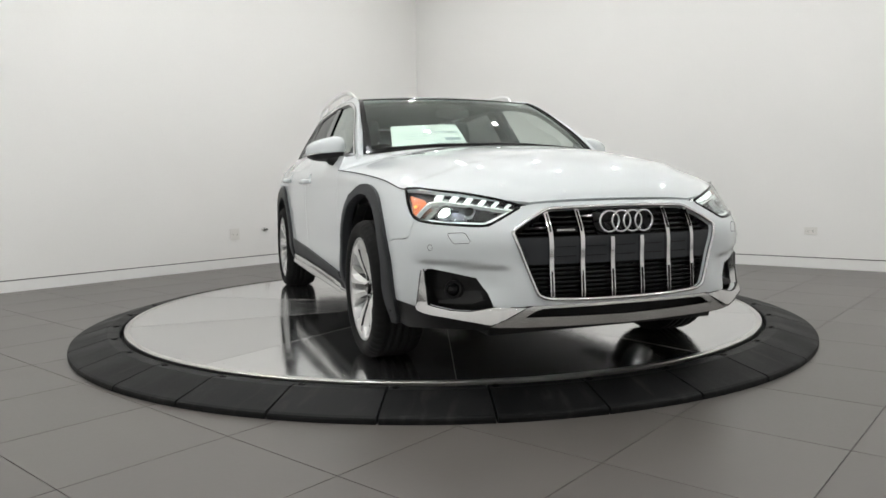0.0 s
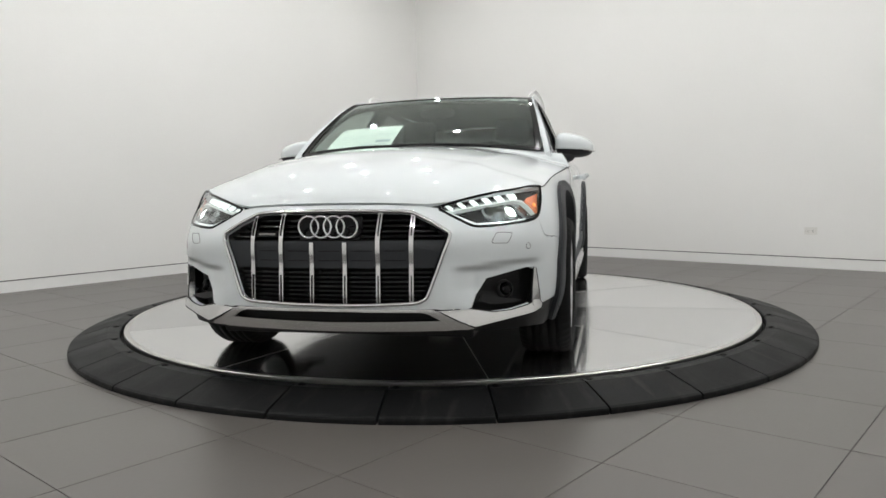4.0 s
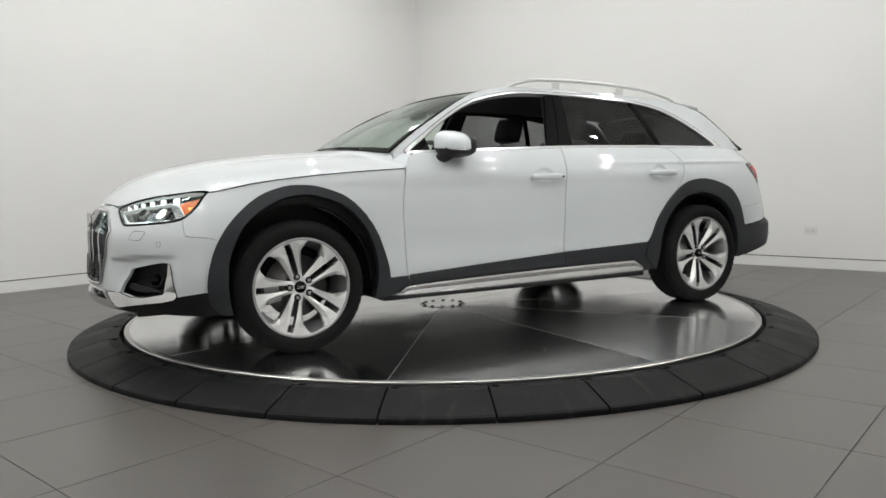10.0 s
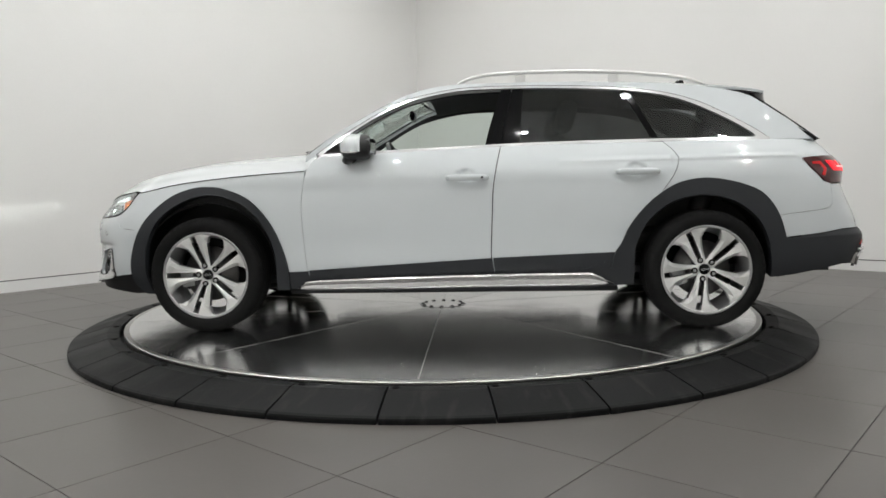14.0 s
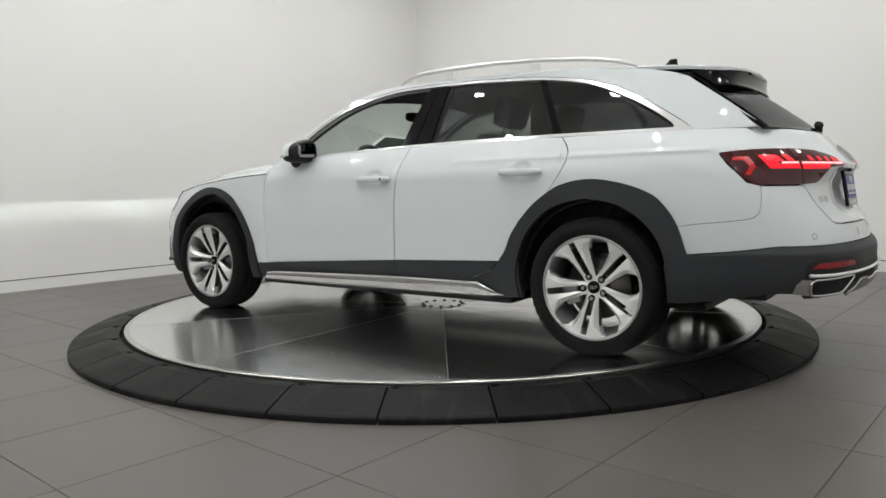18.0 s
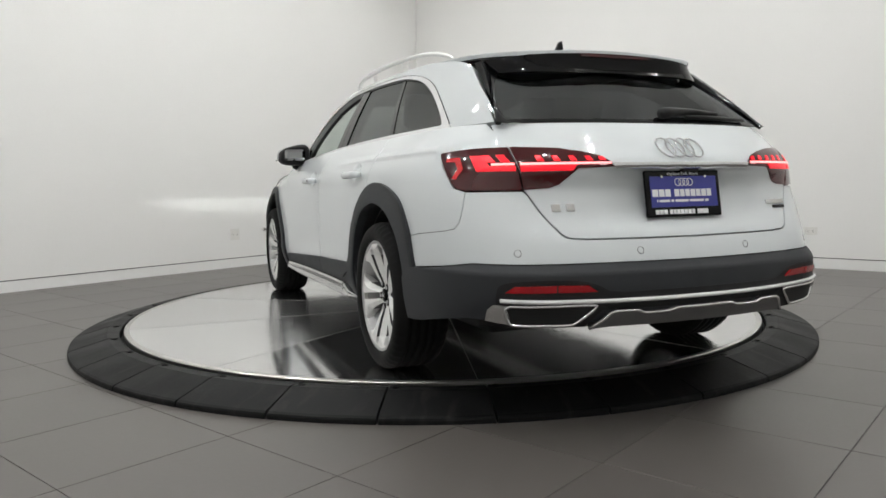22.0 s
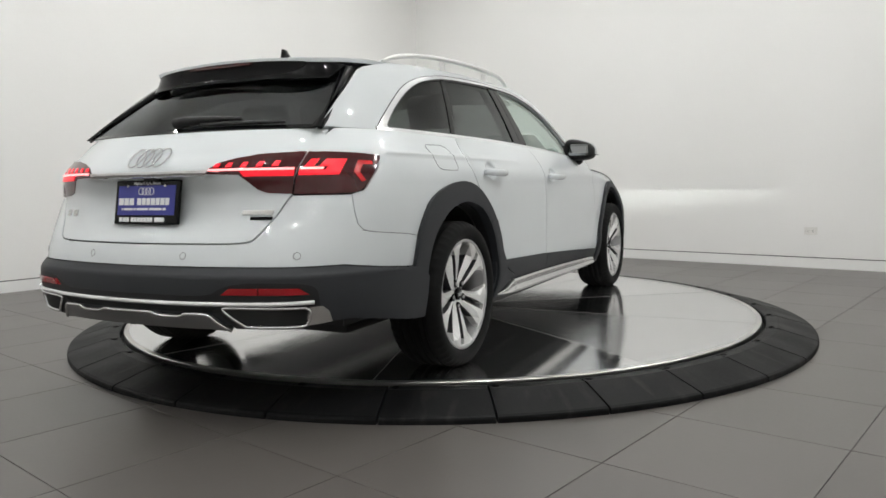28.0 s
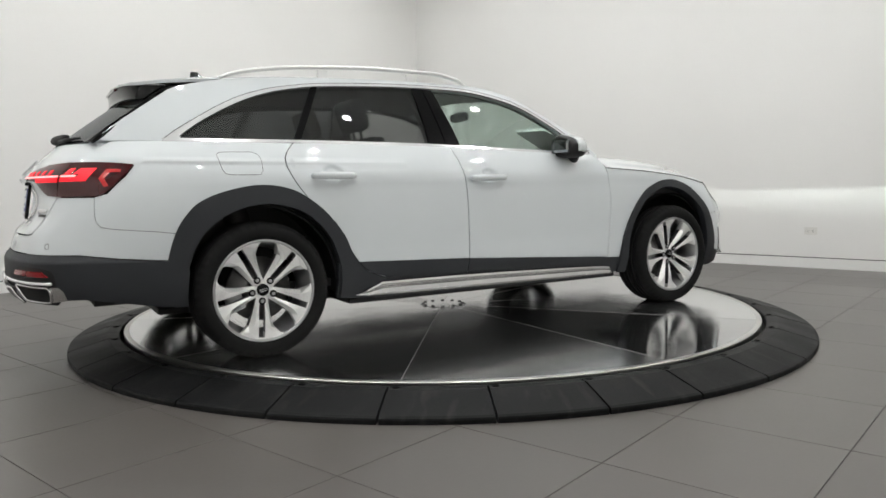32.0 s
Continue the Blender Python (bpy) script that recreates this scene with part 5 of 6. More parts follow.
for side in (1, -1):
    def nose(y, z):
        return at_nose(y, z)
    wing = [nose(.430, .327), nose(.50, .330), nose(.553, .331), nose(.635, .314), nose(.70, .316), *on_side([(.640, .333), (.626, .40), (.613, .478), (.604, .472), (.598, .40), (.580, .322), (.590, .306), (.63, .296)]), nose(.70, .284), nose(.62, .271), nose(.560, .260), nose(.50, .290)]
    panel("bumper_blade", blade_skin, wing, SATIN, car, thick=0.03, lift=0.008, step=0.016, side=side, label="satin silver blade below the fog lamp recess", round_edge=0.005)
    seam("blade_gap", blade_skin, wing, car, side, 0.0022, lift=0.004)
    fog = panel("fog_recess", body, FOG, BLACK, car, thick=0.004, lift=-0.070, step=0.04, side=side, label="black fog lamp recess")
    part("fog_lamp", disc_on(bmesh.new(), body, *nose(.705, .405), .026, -.066, side, .030), GLOSSBLACK, fog, smooth=True)
    part("fog_bezel", disc_on(bmesh.new(), body, *nose(.705, .405), .040, -.068, side, .016, .028), BLACK, fog, smooth=True)
    panel("fog_vane", body, [nose(.60, .385), nose(.66, .372), nose(.75, .352), nose(.75, .342), nose(.64, .345), nose(.59, .362)], BLACK, fog, thick=0.01, lift=-0.02, step=0.04, side=side)
    part("parking_sensor", disc_on(bmesh.new(), body, *at_x(.653, .568), .0115, -.0015, side, .002), PAINT, car)
    s, z = at_x(.653, .568)
    seam("sensor_gap", body, [(s + .0122 * math.cos(a * math.pi / 8), z + .0122 * math.sin(a * math.pi / 8)) for a in range(16)], car, side, .0009)
    wash = [nose(y, z) for y, z in ((.703, .626), (.655, .629), (.648, .624), (.634, .594), (.640, .587), (.688, .585), (.695, .590), (.708, .620))]
    seam("washer_cover", body, wash, car, side, 0.0011)
    # headlamp
    lamp_unit = thing_on_car("headlight", "lit headlight with white running lights and amber marker")
    panel("housing", body, HEADLAMP, LAMPBACK, lamp_unit, thick=0.004, lift=-0.050, step=0.04, side=side)
    seam("bezel", body, HEADLAMP, lamp_unit, side, 0.0065, GLOSSBLACK, lift=-0.004)
    for k in range(6):
        f = k / 5
        y, z = .462 + .235 * f, .742 + .043 * f
        w, hgt = .0055 + .004 * f, .008 + .006 * f
        panel("running_light", body, [nose(y - w + .016, z - hgt), nose(y + w + .016, z - hgt), nose(y + w - .008, z + hgt), nose(y - w - .008, z + hgt)], LED, lamp_unit, thick=0.015, lift=-0.022, step=0.03, side=side)
    panel("light_guide", body, [nose(.475, .714), nose(.575, .672), nose(.70, .676), *on_side([(.60, .684), (.61, .676)]), nose(.69, .668), nose(.57, .664), nose(.47, .709)], GUIDE, lamp_unit, thick=0.008, lift=-0.014, step=0.03, side=side)
    panel("divider", body, [nose(.452, .722), nose(.60, .747), nose(.70, .762), *on_side([(.585, .764), (.545, .757), (.525, .700), (.531, .698), (.552, .752), (.588, .758)]), nose(.70, .757), nose(.60, .742), nose(.455, .716)], GUIDE, lamp_unit, thick=0.02, lift=-0.016, step=0.03, side=side, label="pale divider of the headlight")
    panel("reflector_tray", body, [nose(.50, .722), nose(.60, .742), nose(.70, .757), *on_side([(.60, .755), (.58, .69)]), nose(.70, .684), nose(.58, .682)], GLOSSBLACK, lamp_unit, thick=0.006, lift=-0.040, step=0.03, side=side)
    for y, r in ((.702, .036), (.618, .027)):
        part("projector", disc_on(bmesh.new(), body, *nose(y, .716), r, -.038, side, .026, r * .80), CHROME, lamp_unit, smooth=True)
        part("projector_lens", disc_on(bmesh.new(), body, *nose(y, .716), r * .80, -.036, side, .008), BEAM if y > .65 else LENSGLASS, lamp_unit, smooth=True)
    # low beam: a tiny bright chip between plates that cut it off level
    yc, zc, xc = .655 * side, .718, .614
    part("beam_chip", boxed(xc - .001, xc, yc - .006, yc + .006, zc - .00018, zc + .00018), CHIP, lamp_unit, "bright low beam chip")
    bm = boxed(xc - .003, xc + .024, yc - .016, yc + .016, zc + .0002, zc + .002)
    box(bm, xc + .0225, xc + .024, yc - .016, yc + .016, zc + .00004, zc + .0004)
    for k in range(40):
        y = yc - .016 + .0008 * k
        box(bm, xc + .0225, xc + .024, y, y + .00082, zc - .013, zc - .0007 - .00022 * (3 * k % 11))
    for k in (-1, 1):
        box(bm, xc - .003, xc + .024, yc + k * .0135 - .001, yc + k * .0135 + .001, zc - .012, zc + .002)
    part("beam_shield", bm, DARK, lamp_unit, "black beam shield")
    panel("amber_marker", body, on_side([(.528, .700), (.512, .702), (.474, .750), (.450, .780), (.515, .765), (.540, .752)]), AMBER, lamp_unit, thick=0.006, lift=-0.014, step=0.03, side=side)
    part("amber_bulb", disc_on(bmesh.new(), body, *at_x(.502, .735), .0075, -.014, side, .003), AMBERHOT, lamp_unit, "glowing amber bulb", smooth=True)
    panel("lamp_cover", body, HEADLAMP, LENSGLASS, lamp_unit, thick=0.003, lift=-0.002, step=0.03, side=side, label="clear lamp cover")

# hood's dark shut line and wiper arms at the screen's foot
for side in (1, -1):
    seam("hood_gap", body, on_side(HOODLINE), car, side, 0.0026, closed=False, lift=0.0005)
bm = bmesh.new()
p = lifted(screen_skin, [(.62, .02), (.30, .030), (-.15, .028)], .007)
tube(bm, p, .006, 6)
part("wiper", bm, BLACK, car)
bm = bmesh.new()
tube(bm, lifted(screen_skin, [(-.10, .02), (-.45, .034), (-.85, .034)], .007), .006, 6)
part("wiper", bm, BLACK, car)


for side in (1, -1):
    seam("screen_seal", screen_skin, [(.998 * side, .02 + .96 * k / 24) for k in range(25)], car, 1, 0.0075, GLOSSBLACK, closed=False, lift=0.003)


# ---------------------------------------------------------------- car: flanks
for side in (1, -1):
    for x0, x1, z in ((-1.392, -1.618, .858), (-2.332, -2.556, .876)):
        xs = np.linspace(x0, x1, 15)
        bm = bmesh.new()
        pts, rad = [], []
        for i, x in enumerate(xs):
            f = abs(2 * i / 14 - 1)
            y = float(np.interp(x, [x1 - .03, x1, x0, x0 + .03], [body(*at_x(k, z))[1] for k in (x1 - .03, x1 - .012, x0 + .012, x0 + .03)])) + 0.040 - 0.030 * f**6
            pts.append((x, y * side, z)), rad.append(0.0175 - 0.0055 * f**4)
        tube(bm, pts, rad, 12)
        for q in bm.verts:
            q.co.z = z + (q.co.z - z) * 1.1
        handle = part("door_handle", bm, PAINT, car, "white pull handle", smooth=True)
        if side > 0 and x0 > -2:
            key = lathe(bmesh.new(), [(.0001, .004), (.0055, .004), (.007, .0)], 16, "y")
            bmesh.ops.translate(key, vec=(x1 + .030, pts[-3][1] + .0165, z), verts=key.verts)
            part("key_cover", key, DARK, handle, "dark key lock")
    # door mirror
    mirror = thing_on_car("door_mirror", "door mirror with white cap and black base")
    mirror.location.y = .014 * side
    c = (-.893, .876, 1.037)
    for grow, low, high, back, mat, nm in ((1.0, -.16, 1.0, -.912, PAINT, "mirror_cap"), (.965, -1.0, 1.0, -.962, BLACK, "mirror_housing")):
        bm = egg(bmesh.new(), c, (.098 * grow, .112 * grow, .070 * grow), 3.0, low, high, 40, 20)
        for q in bm.verts:
            out = (q.co.y - c[1]) / .114
            q.co.z = c[2] + (q.co.z - c[2]) * (1 - .22 * out) - .012 * out
            q.co.x = max(q.co.x, back) - .030 * max(0, out) ** 2 * (1 if q.co.x > c[0] else 0)
            q.co.x += 0.10 * (c[1] - q.co.y)
            q.co.y *= side
        bmesh.ops.recalc_face_normals(bm, faces=bm.faces)
        part(nm, bm, mat, mirror, smooth=True)
    bm = boxed(-.016, .004, -.070, .070, -.042, .042, .02, Matrix.Translation((-.966, .882 * side, 1.039)) @ Matrix.Rotation(radians(-6 * side), 4, "Z"))
    part("mirror_glass", bm, MIRROR, mirror, "mirror glass")
    part("mirror_blade", tube(bmesh.new(), [(-.805, .912 * side, 1.018), (-.820, .957 * side, 1.010), (-.858, .988 * side, 1.004), (-.908, .996 * side, 1.006)], .004, 6), SATIN, mirror, smooth=True)
    bm = bmesh.new()
    tube(bm, [(-.812, .770 * side, .964), (-.820, .815 * side, .960), (-.840, .845 * side, .978), (-.87, .86 * side, 1.005)], [.026, .030, .036, .038], 12)
    part("mirror_arm", bm, BLACK, mirror, smooth=True)
    # roof rail
    rail = thing_on_car("roof_rail", "satin silver roof rail")
    pts = spline([(-1.425, .560, 1.398), (-1.50, .578, 1.435), (-1.60, .585, 1.458), (-1.72, .586, 1.468), (-2.05, .584, 1.472), (-2.40, .576, 1.460), (-2.667, .566, 1.436), (-2.82, .556, 1.408), (-2.905, .548, 1.380)], 4)
    bm = tube(bmesh.new(), [(x, y * side, z) for x, y, z in pts], [.006 + .006 * min(1, k / 5, (len(pts) - 1 - k) / 5) for k in range(len(pts))], 10)
    part("rail_bar", bm, ALLOY, rail, smooth=True)
    for x0, z0 in ((-1.82, 1.405), (-2.36, 1.398)):
        part("rail_foot", boxed(x0 - .030, x0 + .030, .574 * side - .007, .574 * side + .007, z0 - .01, z0 + .050, 0.004), ALLOY, rail)
    # fuel flap on the right
    if side < 0:
        flap = on_side(spline([(-2.81, .884), (-2.88, .884), (-2.955, .886), (-2.980, .90), (-2.992, .94), (-2.998, .975), (-2.98, .992), (-2.90, .995), (-2.83, .994), (-2.800, .978), (-2.793, .94), (-2.795, .90)], 4))
        seam("fuel_flap", body, flap, car, side, 0.0011)

bm = bmesh.new()
rows = []
for k in range(7):
    f = k / 6
    z, x0, x1, w = 1.405 + .078 * f, -2.79 - .095 * f**0.8, -2.935 + .012 * f, .016 * (1 - f) + .003
    rows.append([bm.verts.new((x, y, z)) for x, y in ((x0, 0), ((x0 + x1) / 2, w), (x1, w * .4), (x1, -w * .4), ((x0 + x1) / 2, -w))])
for a, b in zip(rows, rows[1:]):
    for i in range(5):
        bm.faces.new((a[i], a[(i + 1) % 5], b[(i + 1) % 5], b[i]))
bm.faces.new(rows[-1])
bmesh.ops.recalc_face_normals(bm, faces=bm.faces)
part("antenna_fin", bm, GLOSSBLACK, car, "black shark-fin aerial", smooth=True)


for side in (1, -1):
    seam("window_seal", cabin, [(-x, z + .001) for x, z in DLO_TOP], car, side, 0.0022, BLACK, closed=False, lift=0.003)
    seam("window_seal", cabin, [(-x, z) for x, z in DLO_IN], car, side, 0.003, BLACK, closed=False, lift=0.002)
    seam("belt_seal", cabin, [(-x, z - .003) for x, z in BELT[1:]], car, side, 0.002, BLACK, closed=False, lift=0.004)


# ---------------------------------------------------------------- car: tail
def tail_loop(pts):
    return [at_tail(y, z) for y, z in pts]


for side in (1, -1):
    unit = thing_on_car("tail_light", "lit dark red tail light with glowing strips")
    panel("outer_lens", body, LAMP_OUT, REDLENS, unit, thick=0.03, lift=0.006, step=0.03, side=side, round_edge=0.003)
    inner = panel("inner_lens", body, LAMP_IN, REDLENS, unit, thick=0.03, lift=0.006, step=0.03, side=side, round_edge=0.003)
    for k, y in enumerate((.555, .502, .447, .392, .345)):
        h = .017 - .0016 * k
        panel("light_dash", body, tail_loop([(y + .011, .894), (y - .011, .894), (y - .003, .893 + h + .003), (y + .014, .893 + h + .003)]), REDGLOW, unit, thick=0.003, lift=0.0075, step=0.03, side=side)
    for y in (.660, .700):
        panel("light_dash", body, tail_loop([(y + .013, .893), (y - .013, .893), (y - .002, .918), (y + .020, .918)]), REDGLOW, unit, thick=0.003, lift=0.0075, step=0.03, side=side)
    panel("light_bar", body, tail_loop([(.620, .860), (.455, .862), (.440, .879), (.620, .879)]), REDGLOW, unit, thick=0.003, lift=0.0075, step=0.03, side=side)
    panel("light_bar", body, tail_loop([(.715, .862), (.634, .862), (.634, .879), (.715, .879)]) , REDGLOW, unit, thick=0.003, lift=0.0075, step=0.03, side=side)
    panel("light_hook", body, on_side([(-3.505, .918), (-3.545, .918), (-3.60, .862), (-3.555, .862)]), REDGLOW, unit, thick=0.003, lift=0.0075, step=0.03, side=side)
    panel("light_hook", body, on_side([(-3.415, .912), (-3.47, .914), (-3.505, .872), (-3.487, .835), (-3.470, .840), (-3.483, .872), (-3.460, .898), (-3.418, .899)]), material("dim_red_led", (0.55, 0.01, 0.015), 0.2) if side > 0 else bpy.data.materials["dim_red_led"], unit, thick=0.003, lift=0.0075, step=0.03, side=side)
    panel("bright_line", body, tail_loop([(.619, .881), (.320, .8815), (.320, .8875), (.619, .888)]), REDHOT, unit, thick=0.003, lift=0.009, step=0.03, side=side)
    panel("bright_line", body, tail_loop([(.700, .8815), (.636, .8815), (.636, .8885), (.700, .8885)]), REDHOT, unit, thick=0.003, lift=0.009, step=0.03, side=side)
    # reflector, exhaust trim
    refl = panel("reflector", body, tail_loop([(.705, .446), (.680, .468), (.56, .470), (.56, .447)]), REFLECT, car, thick=0.01, lift=0.030, step=0.03, side=side, label="red rear reflector")
    panel("reflector_half", body, tail_loop([(.556, .447), (.556, .470), (.455, .468), (.422, .446)]), REFLECT, refl, thick=0.01, lift=0.030, step=0.03, side=side)
    exh = tail_loop(spline([(.690, .402), (.55, .403), (.435, .402), (.424, .394), (.440, .378), (.484, .343), (.505, .336), (.59, .336), (.672, .338), (.690, .350), (.700, .375), (.700, .393), (.690, .402)], 4)[:-1])
    pipe = thing_on_car("exhaust_trim", "chrome-framed dark exhaust trim")
    seam("exhaust_frame", body, exh, pipe, side, 0.0062, CHROME, lift=0.029)
    panel("exhaust_mouth", body, exh, DARK, pipe, thick=0.02, lift=0.026, step=0.03, side=side)
    panel("exhaust_corner", body, [at_tail(.700, .402), at_tail(.683, .338), *on_side([(-3.672, .342), (-3.640, .348), (-3.655, .385), (-3.675, .404)])], SATIN, pipe, thick=0.02, lift=0.0265, step=0.02, side=side, label="satin silver corner of the exhaust trim")

INSET = mirrored_tail([(END, .440), at_tail(.33, .440), *tail_loop(spline([(.38, .446), (.43, .470), (.50, .484), (.60, .486), (.69, .480), (.722, .462), (.728, .42)], 4)), at_tail(.715, .34), at_tail(.70, .326), at_tail(.45, .326), at_tail(.40, .382), (END, .384)])
panel("valance_inset", body, INSET, BLACK, car, thick=0.01, lift=0.0245, step=0.03, label="black inset round reflectors and exhausts", round_edge=0.001)
STRIP_LINE = tail_loop([(y, .4135 + .012 * max(0, y - .2)) for y in np.linspace(.715, 0, 40)])
STRIP_LINE = STRIP_LINE + [(2 * END - a, z) for a, z in STRIP_LINE[-2::-1]]
bm = tube(bmesh.new(), lifted(body, STRIP_LINE, .031), .0078, 10)
part("chrome_strip", bm, BRIGHT, car, "bright chrome strip over the exhausts", smooth=True)
SKID = mirrored_tail([(END, .380), at_tail(.12, .380), at_tail(.15, .372), at_tail(.24, .371), at_tail(.27, .380), at_tail(.350, .381), at_tail(.375, .372), at_tail(.432, .330), at_tail(.36, .336), (END, .337)])


def skid_skin(s, z):
    """The tail's skin, falling away under the car."""
    p = body(s, z)
    p[..., 0] += 0.30 * np.clip(.366 - np.asarray(z, float), 0, 1) 
    return p


panel("skid_plate", skid_skin, SKID, material("grey_satin_skid", (0.20, 0.20, 0.205), 0.32, 0.9), car, thick=0.04, lift=0.043, step=0.015, label="satin silver rear skid plate", round_edge=0.004)
# added tube, brighter than the plate: the light its top edge catches
half = tail_loop(spline([(.434, .332), (.378, .374), (.352, .382), (.30, .382), (.27, .381), (.245, .372), (.15, .373), (.12, .381), (.06, .381), (.0, .381)], 3))
half[-1] = (END, .381)
rim_line = lifted(skid_skin, half + [(2 * END - a, z) for a, z in half[-2::-1]], .040)
part("skid_lit_edge", tube(bmesh.new(), rim_line, .0062, 8), SATIN, car, "added bright tube for the skid plate's lit upper edge", smooth=True)
TWO = mirrored_tail([(END, .402), at_tail(.40, .402), at_tail(.37, .384), (END, .384)])
panel("valance_shadow", body, TWO, DARK, car, thick=0.004, lift=0.0255, step=0.05)
panel("tailgate_bar", body, mirrored_tail([(END, .885), at_tail(.31, .885), at_tail(.306, .872), (END, .870)]), CHROME, car, thick=0.012, lift=0.010, step=0.02, label="slim chrome bar between the tail lights", round_edge=0.003)
badge = thing_on_car("rear_emblem", "four interlocked chrome rings")
ring_emblem("ring", (-.0645, -.0215, .0215, .0645), lambda y, dz, k: lifted(body, [at_tail(y, .938 + dz)], .006 + k)[0], .0350, .0031, badge)
for y0, y1, z0, z1 in ((.530, .500, .717, .742), (.478, .448, .717, .742), (-.440, -.560, .722, .738), (-.478, -.560, .704, .715)):
    panel("name_badge", body, tail_loop([(y0, z0), (y1, z0), (y1, z1), (y0, z1)]), SATIN if z1 > .72 else GLOSSBLACK, car, thick=0.004, lift=0.004, step=0.03)
for y in (.669, .240, -.240, -.669):
    s, z = at_tail(y, .577)
    part("parking_sensor", disc_on(bmesh.new(), body, s, z, .0115, -.0015, 1, .002), PAINT, car)
    seam("sensor_gap", body, [(s + .0125 * math.cos(a * math.pi / 8), z + .0125 * math.sin(a * math.pi / 8)) for a in range(16)], car, 1, .0009)

# number plate with its dealer insert; its lines of writing are bars
plate = thing_on_car("number_plate", "blue dealer plate in a black frame")
plate.matrix_basis = pose(-3.773, 0, .772, 0, 9, 0)
part("tailgate_grip", boxed(-3.775, -3.735, -.07, .01, .852, .867, .004), BLACK, car, "black tailgate grip under the chrome bar")
frame_bm = bmesh.new()
box(frame_bm, -.004, .012, -.170, .170, -.086, .086, 0.006)
part("plate_frame", frame_bm, GLOSSBLACK, plate, "black plate frame")
part("plate_sheet", boxed(-.0055, -.003, -.152, .152, -.050, .064), BLUE, plate, "blue plate insert")


def bars(words, y, z, height, mat, depth=-.0062):
    """Words as plain bars: widths in metres, with gaps."""
    for w in words:
        if w > 0:
            part("print_bar", boxed(depth, depth + .0012, y - w, y, z - height / 2, z + height / 2), mat, plate)
            y -= w
        else:
            y += w


bars((.026, -.004, .024, -.004, .024, -.018, .022, -.004, .020, -.004, .020, -.004, .022, -.004, .020, -.004, .022, -.004, .020), .146, .002, .027, INKWHITE)
bars((.005, -.006, .048, -.006, .012, -.006, .060, -.006, .066, -.006, .016), .128, -.027, .009, INKWHITE)
bars((.016, -.003, .016, -.003, .016, -.010, .014, -.003, .013, -.003, .014, -.003, .015, -.003, .014, -.003, .014, -.003, .013, -.012, .050), .138, -.068, .017, INKWHITE)
ring_emblem("plate_ring", (-.027, -.009, .009, .027), lambda y, dz, d: (-.0065 - d * .2, y, .042 + dz), .0135, .0015, plate, INKWHITE)


def lettering(text, size, parent, m, mat):
    curve = bpy.data.curves.new("lettering", "FONT")
    curve.body, curve.size, curve.align_x, curve.extrude, curve.resolution_u = text, size, "CENTER", 0.0003, 2
    made = bpy.data.objects.new("lettering", curve)
    me = bpy.data.meshes.new_from_object(made)
    bpy.data.objects.remove(made)
    me.materials.clear()
    ob = part("lettering", me, mat, parent)
    ob.matrix_basis = m
    return ob


lettering("Highland Park, Illinois", .0165, plate, pose(-.0045, 0, .0685, 90, 0, -90), INKWHITE)
for y in (.10, -.10):
    bm = lathe(bmesh.new(), [(.0001, .004), (.005, .004), (.006, .0)], 12, "x")
    bmesh.ops.scale(bm, vec=(-1, 1, 1), verts=bm.verts)
    bmesh.ops.translate(bm, vec=(-.005, y, .062), verts=bm.verts)
    part("plate_screw", bm, SATIN, plate)

# rear wiper
wiper = thing_on_car("rear_wiper", "black rear wiper with its cover")
p = lifted(back_skin, [(.02, .06), (.10, .085), (.30, .10), (.50, .085)], .022)
part("wiper_arm", tube(bmesh.new(), p, [.022, .020, .013, .008], 8), BLACK, wiper, smooth=True)
part("wiper_blade", tube(bmesh.new(), lifted(back_skin, [(.22, .055), (.45, .055), (.78, .05)], .012), [.008, .010, .005], 6), BLACK, wiper, smooth=True)


# ---------------------------------------------------------------- car: cabin
part("dashboard", box(box(bmesh.new(), -.98, -.60, -.70, .70, .70, .965, 0.05), -.95, -.70, .18, .58, .93, .998, 0.03), TRIM, car, "black dashboard", smooth=False)
steer = thing_on_car("steering_wheel", "black steering wheel")
steer.matrix_basis = pose(-1.08, .37, .915, 0, -66, 0)
part("steering_rim", tube(bmesh.new(), [(.182 * math.cos(2 * math.pi * i / 36), .182 * math.sin(2 * math.pi * i / 36), 0) for i in range(36)], .0155, 8, True), SEATS, steer, smooth=True)
bm = egg(bmesh.new(), (0, 0, -.02), (.075, .085, .03), 3)
box(bm, -.02, .02, -.178, .178, -.03, -.012, 0.006)
part("steering_boss", bm, TRIM, steer)


def seat(x, y, width, recline=16):
    thing = thing_on_car("seat", "black leather seat with headrest")
    thing.matrix_basis = pose(x, y, 0)
    part("cushion", boxed(-.06, .50, -width / 2, width / 2, .40, .56, 0.06), SEATS, thing, smooth=True)
    m = Matrix.Translation((0, 0, .52)) @ Matrix.Rotation(radians(-recline), 4, "Y")
    part("backrest", boxed(-.07, .07, -width / 2 + .01, width / 2 - .01, .0, .60, 0.06, m), SEATS, thing, smooth=True)
    return thing, m


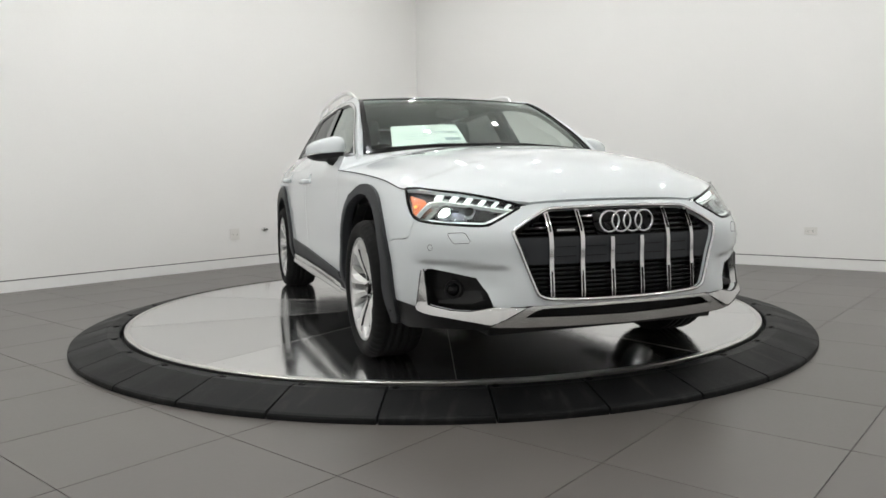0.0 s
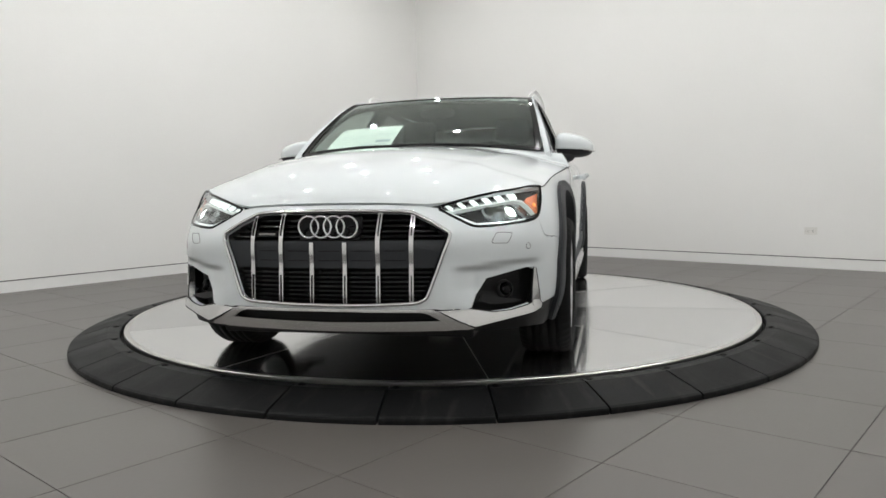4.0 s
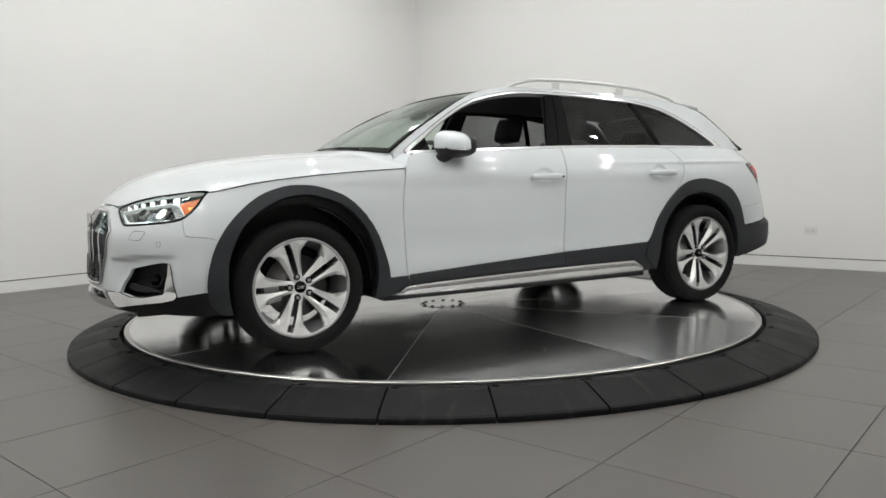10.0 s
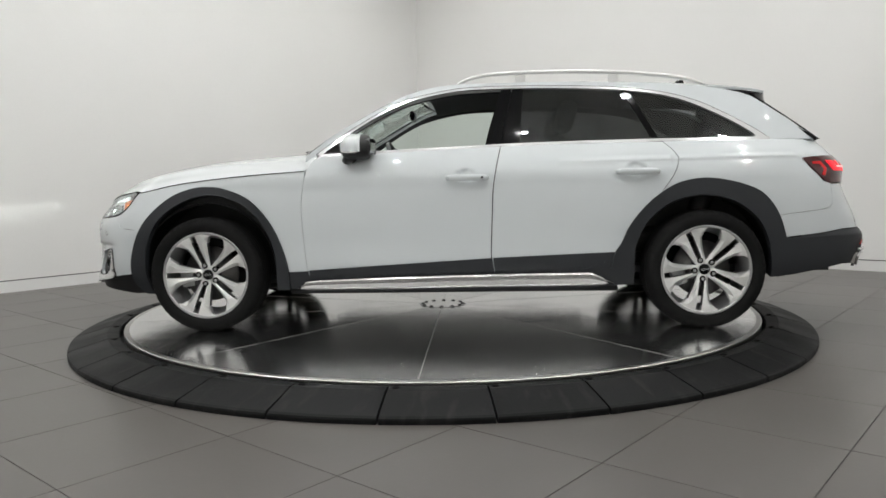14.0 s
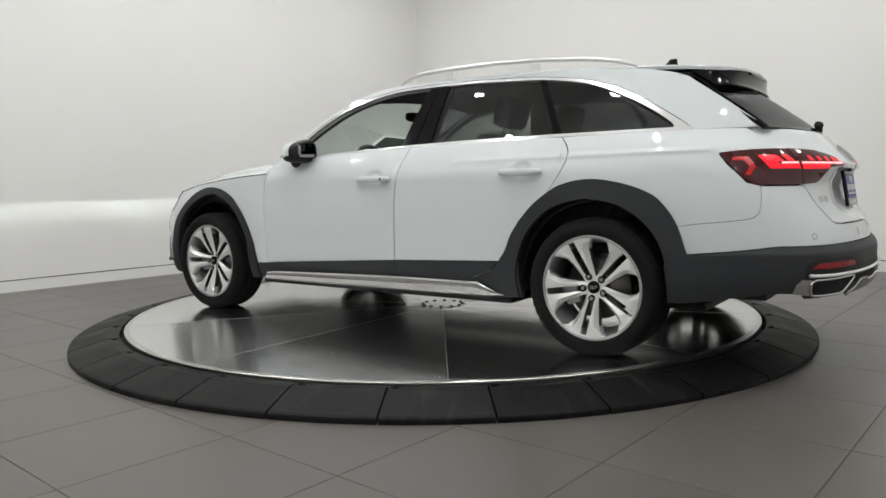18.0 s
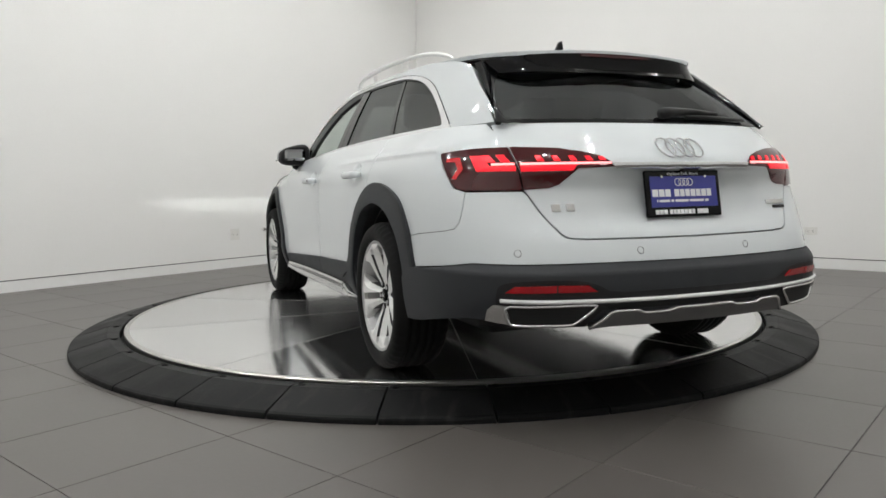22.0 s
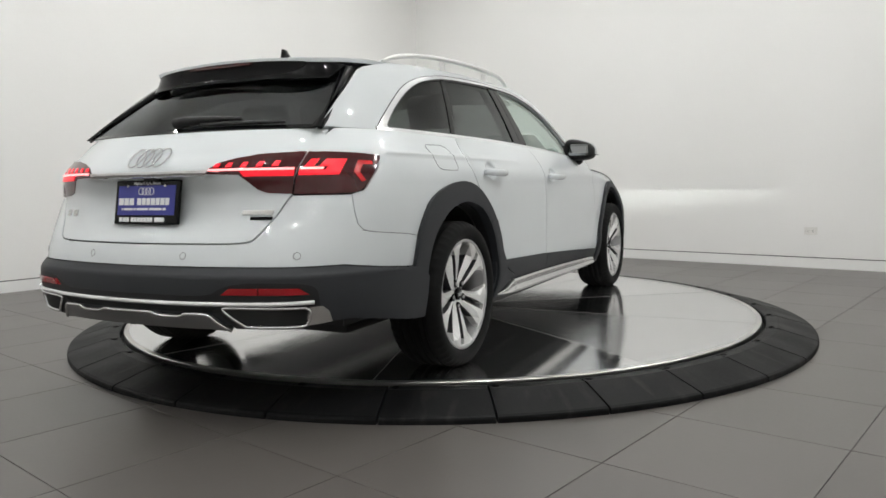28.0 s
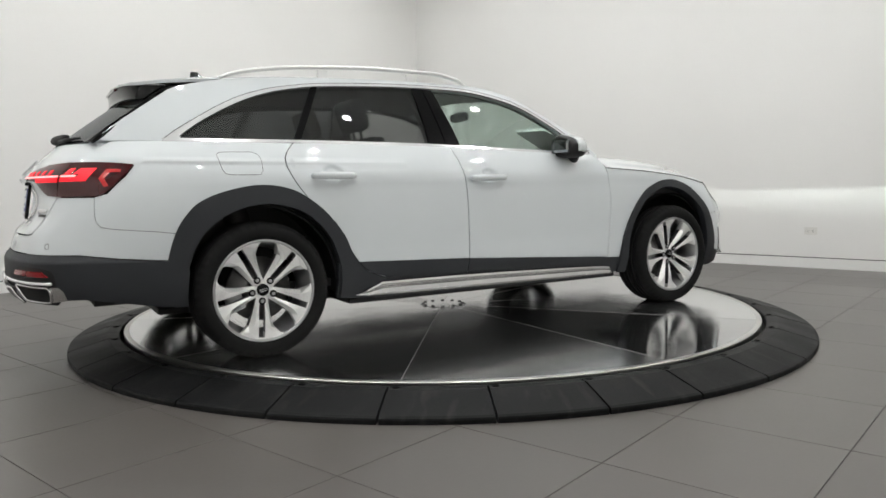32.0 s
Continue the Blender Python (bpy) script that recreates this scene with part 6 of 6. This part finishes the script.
for y in (.37, -.37):
    st, m = seat(-1.90, y, .50)
    part("headrest", boxed(-.055, .05, -.13, .13, .64, .83, 0.045, m), SEATS, st, smooth=True)
    for k in (-.05, .05):
        part("headrest_post", boxed(-.006, .006, k - .006, k + .006, .58, .66, 0, m), SATIN, st)
st, m = seat(-2.80, 0, 1.30, 22)
for k in (-.42, 0, .42):
    part("headrest", boxed(-.045, .045, -.12, .12, .60, .73, 0.04, m), SEATS, st, smooth=True)
part("headliner", panel_mesh("headliner", lambda a, b: roof_skin(a, b) - np.array([0, 0, .035]), [[(-1.26, -.52), (-1.26, .52), (-2.0, .55), (-3.15, .47), (-3.15, -.47), (-2.0, -.55)]], TRIM, thick=0.01, step=0.12), TRIM, car, "black headliner")
part("cabin_floor", boxed(-3.55, -.55, -.74, .74, .30, .34), TRIM, car)
part("load_cover", boxed(-3.45, -2.98, -.55, .55, .93, .945, 0.004), TRIM, car, "black load cover")
for side in (1, -1):
    inner = minus_x([(x - .012, z - .012) for x, z in SHELL_TOP[2:]] + [(-3.16, 1.29), (-3.36, 1.15), (-3.48, 1.03), (-3.225, 1.03)] + [(x, z + .004) for x, z in DLO_IN[::-1]])
    panel("pillar_trim", cabin, inner, TRIM, car, thick=0.012, lift=-0.036, step=0.05, side=side)
    panel("centre_pillar", cabin, minus_x([(-1.62, .98), (-1.72, 1.39), (-1.84, 1.39), (-1.79, .98)]), TRIM, car, thick=0.03, lift=-0.03, step=0.06, side=side)
    panel("door_top", cabin, minus_x([(-.62, .90), (-.62, .99), (-1.7, 1.026), (-2.6, 1.04), (-3.2, 1.04), (-3.2, .92)]), TRIM, car, thick=0.03, lift=-0.045, step=0.08, side=side)
part("rear_view_mirror", egg(bmesh.new(), (-1.13, 0, 1.285), (.02, .115, .034), 3), GLOSSBLACK, car, "black inside mirror", smooth=True)

# price sheet behind the windscreen, small label at its top
sheet_part = panel("price_sheet", screen_skin, [(-.80, .075), (-.20, .075), (-.19, .40), (-.77, .385)], PAPER, car, thick=0.001, lift=-0.014, step=0.06, aspect=0.65, label="white printed price sheet inside the windscreen")
for a, b, c, d in ((-.42, -.22, .265, .272), (-.42, -.22, .245, .250), (-.36, -.23, .13, .17), (-.50, -.40, .125, .13), (-.45, -.24, .095, .101), (-.70, -.48, .24, .245), (-.70, -.48, .20, .205), (-.70, -.52, .16, .165)):
    panel("print_bar", screen_skin, [(a, c), (b, c), (b, d), (a, d)], INK, sheet_part, thick=0.0006, lift=-0.0128, step=0.08, aspect=0.65)
panel("windscreen_label", screen_skin, [(.66, .90), (.86, .90), (.86, .945), (.66, .945)], PAPER, car, thick=0.001, lift=-0.007, step=0.06, aspect=0.65, label="small white label in the windscreen")

for piece in car.children:
    piece.location = piece.location + PIVOT

# ---------------------------------------------------------------- floor tiles
SIDE, JOINT = 0.5991, 0.0034


def tile_mesh(wa, wb):
    bm = boxed(JOINT / 2, wa - JOINT / 2, JOINT / 2, wb - JOINT / 2, -0.012, 0.0)
    top = [e for e in bm.edges if all(q.co.z > -0.001 for q in e.verts)]
    bmesh.ops.bevel(bm, geom=top, offset=0.0007, segments=1, affect="EDGES")
    me = mesh_from(bm, "tile")
    me.materials.append(TILE)
    return me


whole = tile_mesh(SIDE, SIDE)
A0, B0 = -1.747, -2.153
for i in range(-9, 10):
    for j in range(-8, 12):
        a, b = A0 + SIDE * i, B0 + SIDE * j
        wa, wb = min(SIDE, WALL_A - a), min(SIDE, WALL_B - b)
        ca, cb = max(a, BACK_A), max(b, BACK_B)
        wa, wb = wa - (ca - a), wb - (cb - b)
        if wa < 0.03 or wb < 0.03:
            continue
        me = whole if wa > SIDE - 0.001 and wb > SIDE - 0.001 else tile_mesh(wa, wb)
        ob = new("tile", me)
        ob.parent, ob.location = floor, (ca, cb, 0.0)

# ---------------------------------------------------------------- the turning
def turned(t):
    return -70.503 - 8.01622 * t - 0.0021816 * t * t


def motions():
    rows = [float(k) for k in range(33)]
    walk(disc, [(t, pose(0, 0, DISC_Z, 0, 0, turned(t))) for t in rows])
    walk(car, [(t, pose(0, 0, DISC_Z, 0, 0, turned(t))) for t in rows])


motions()
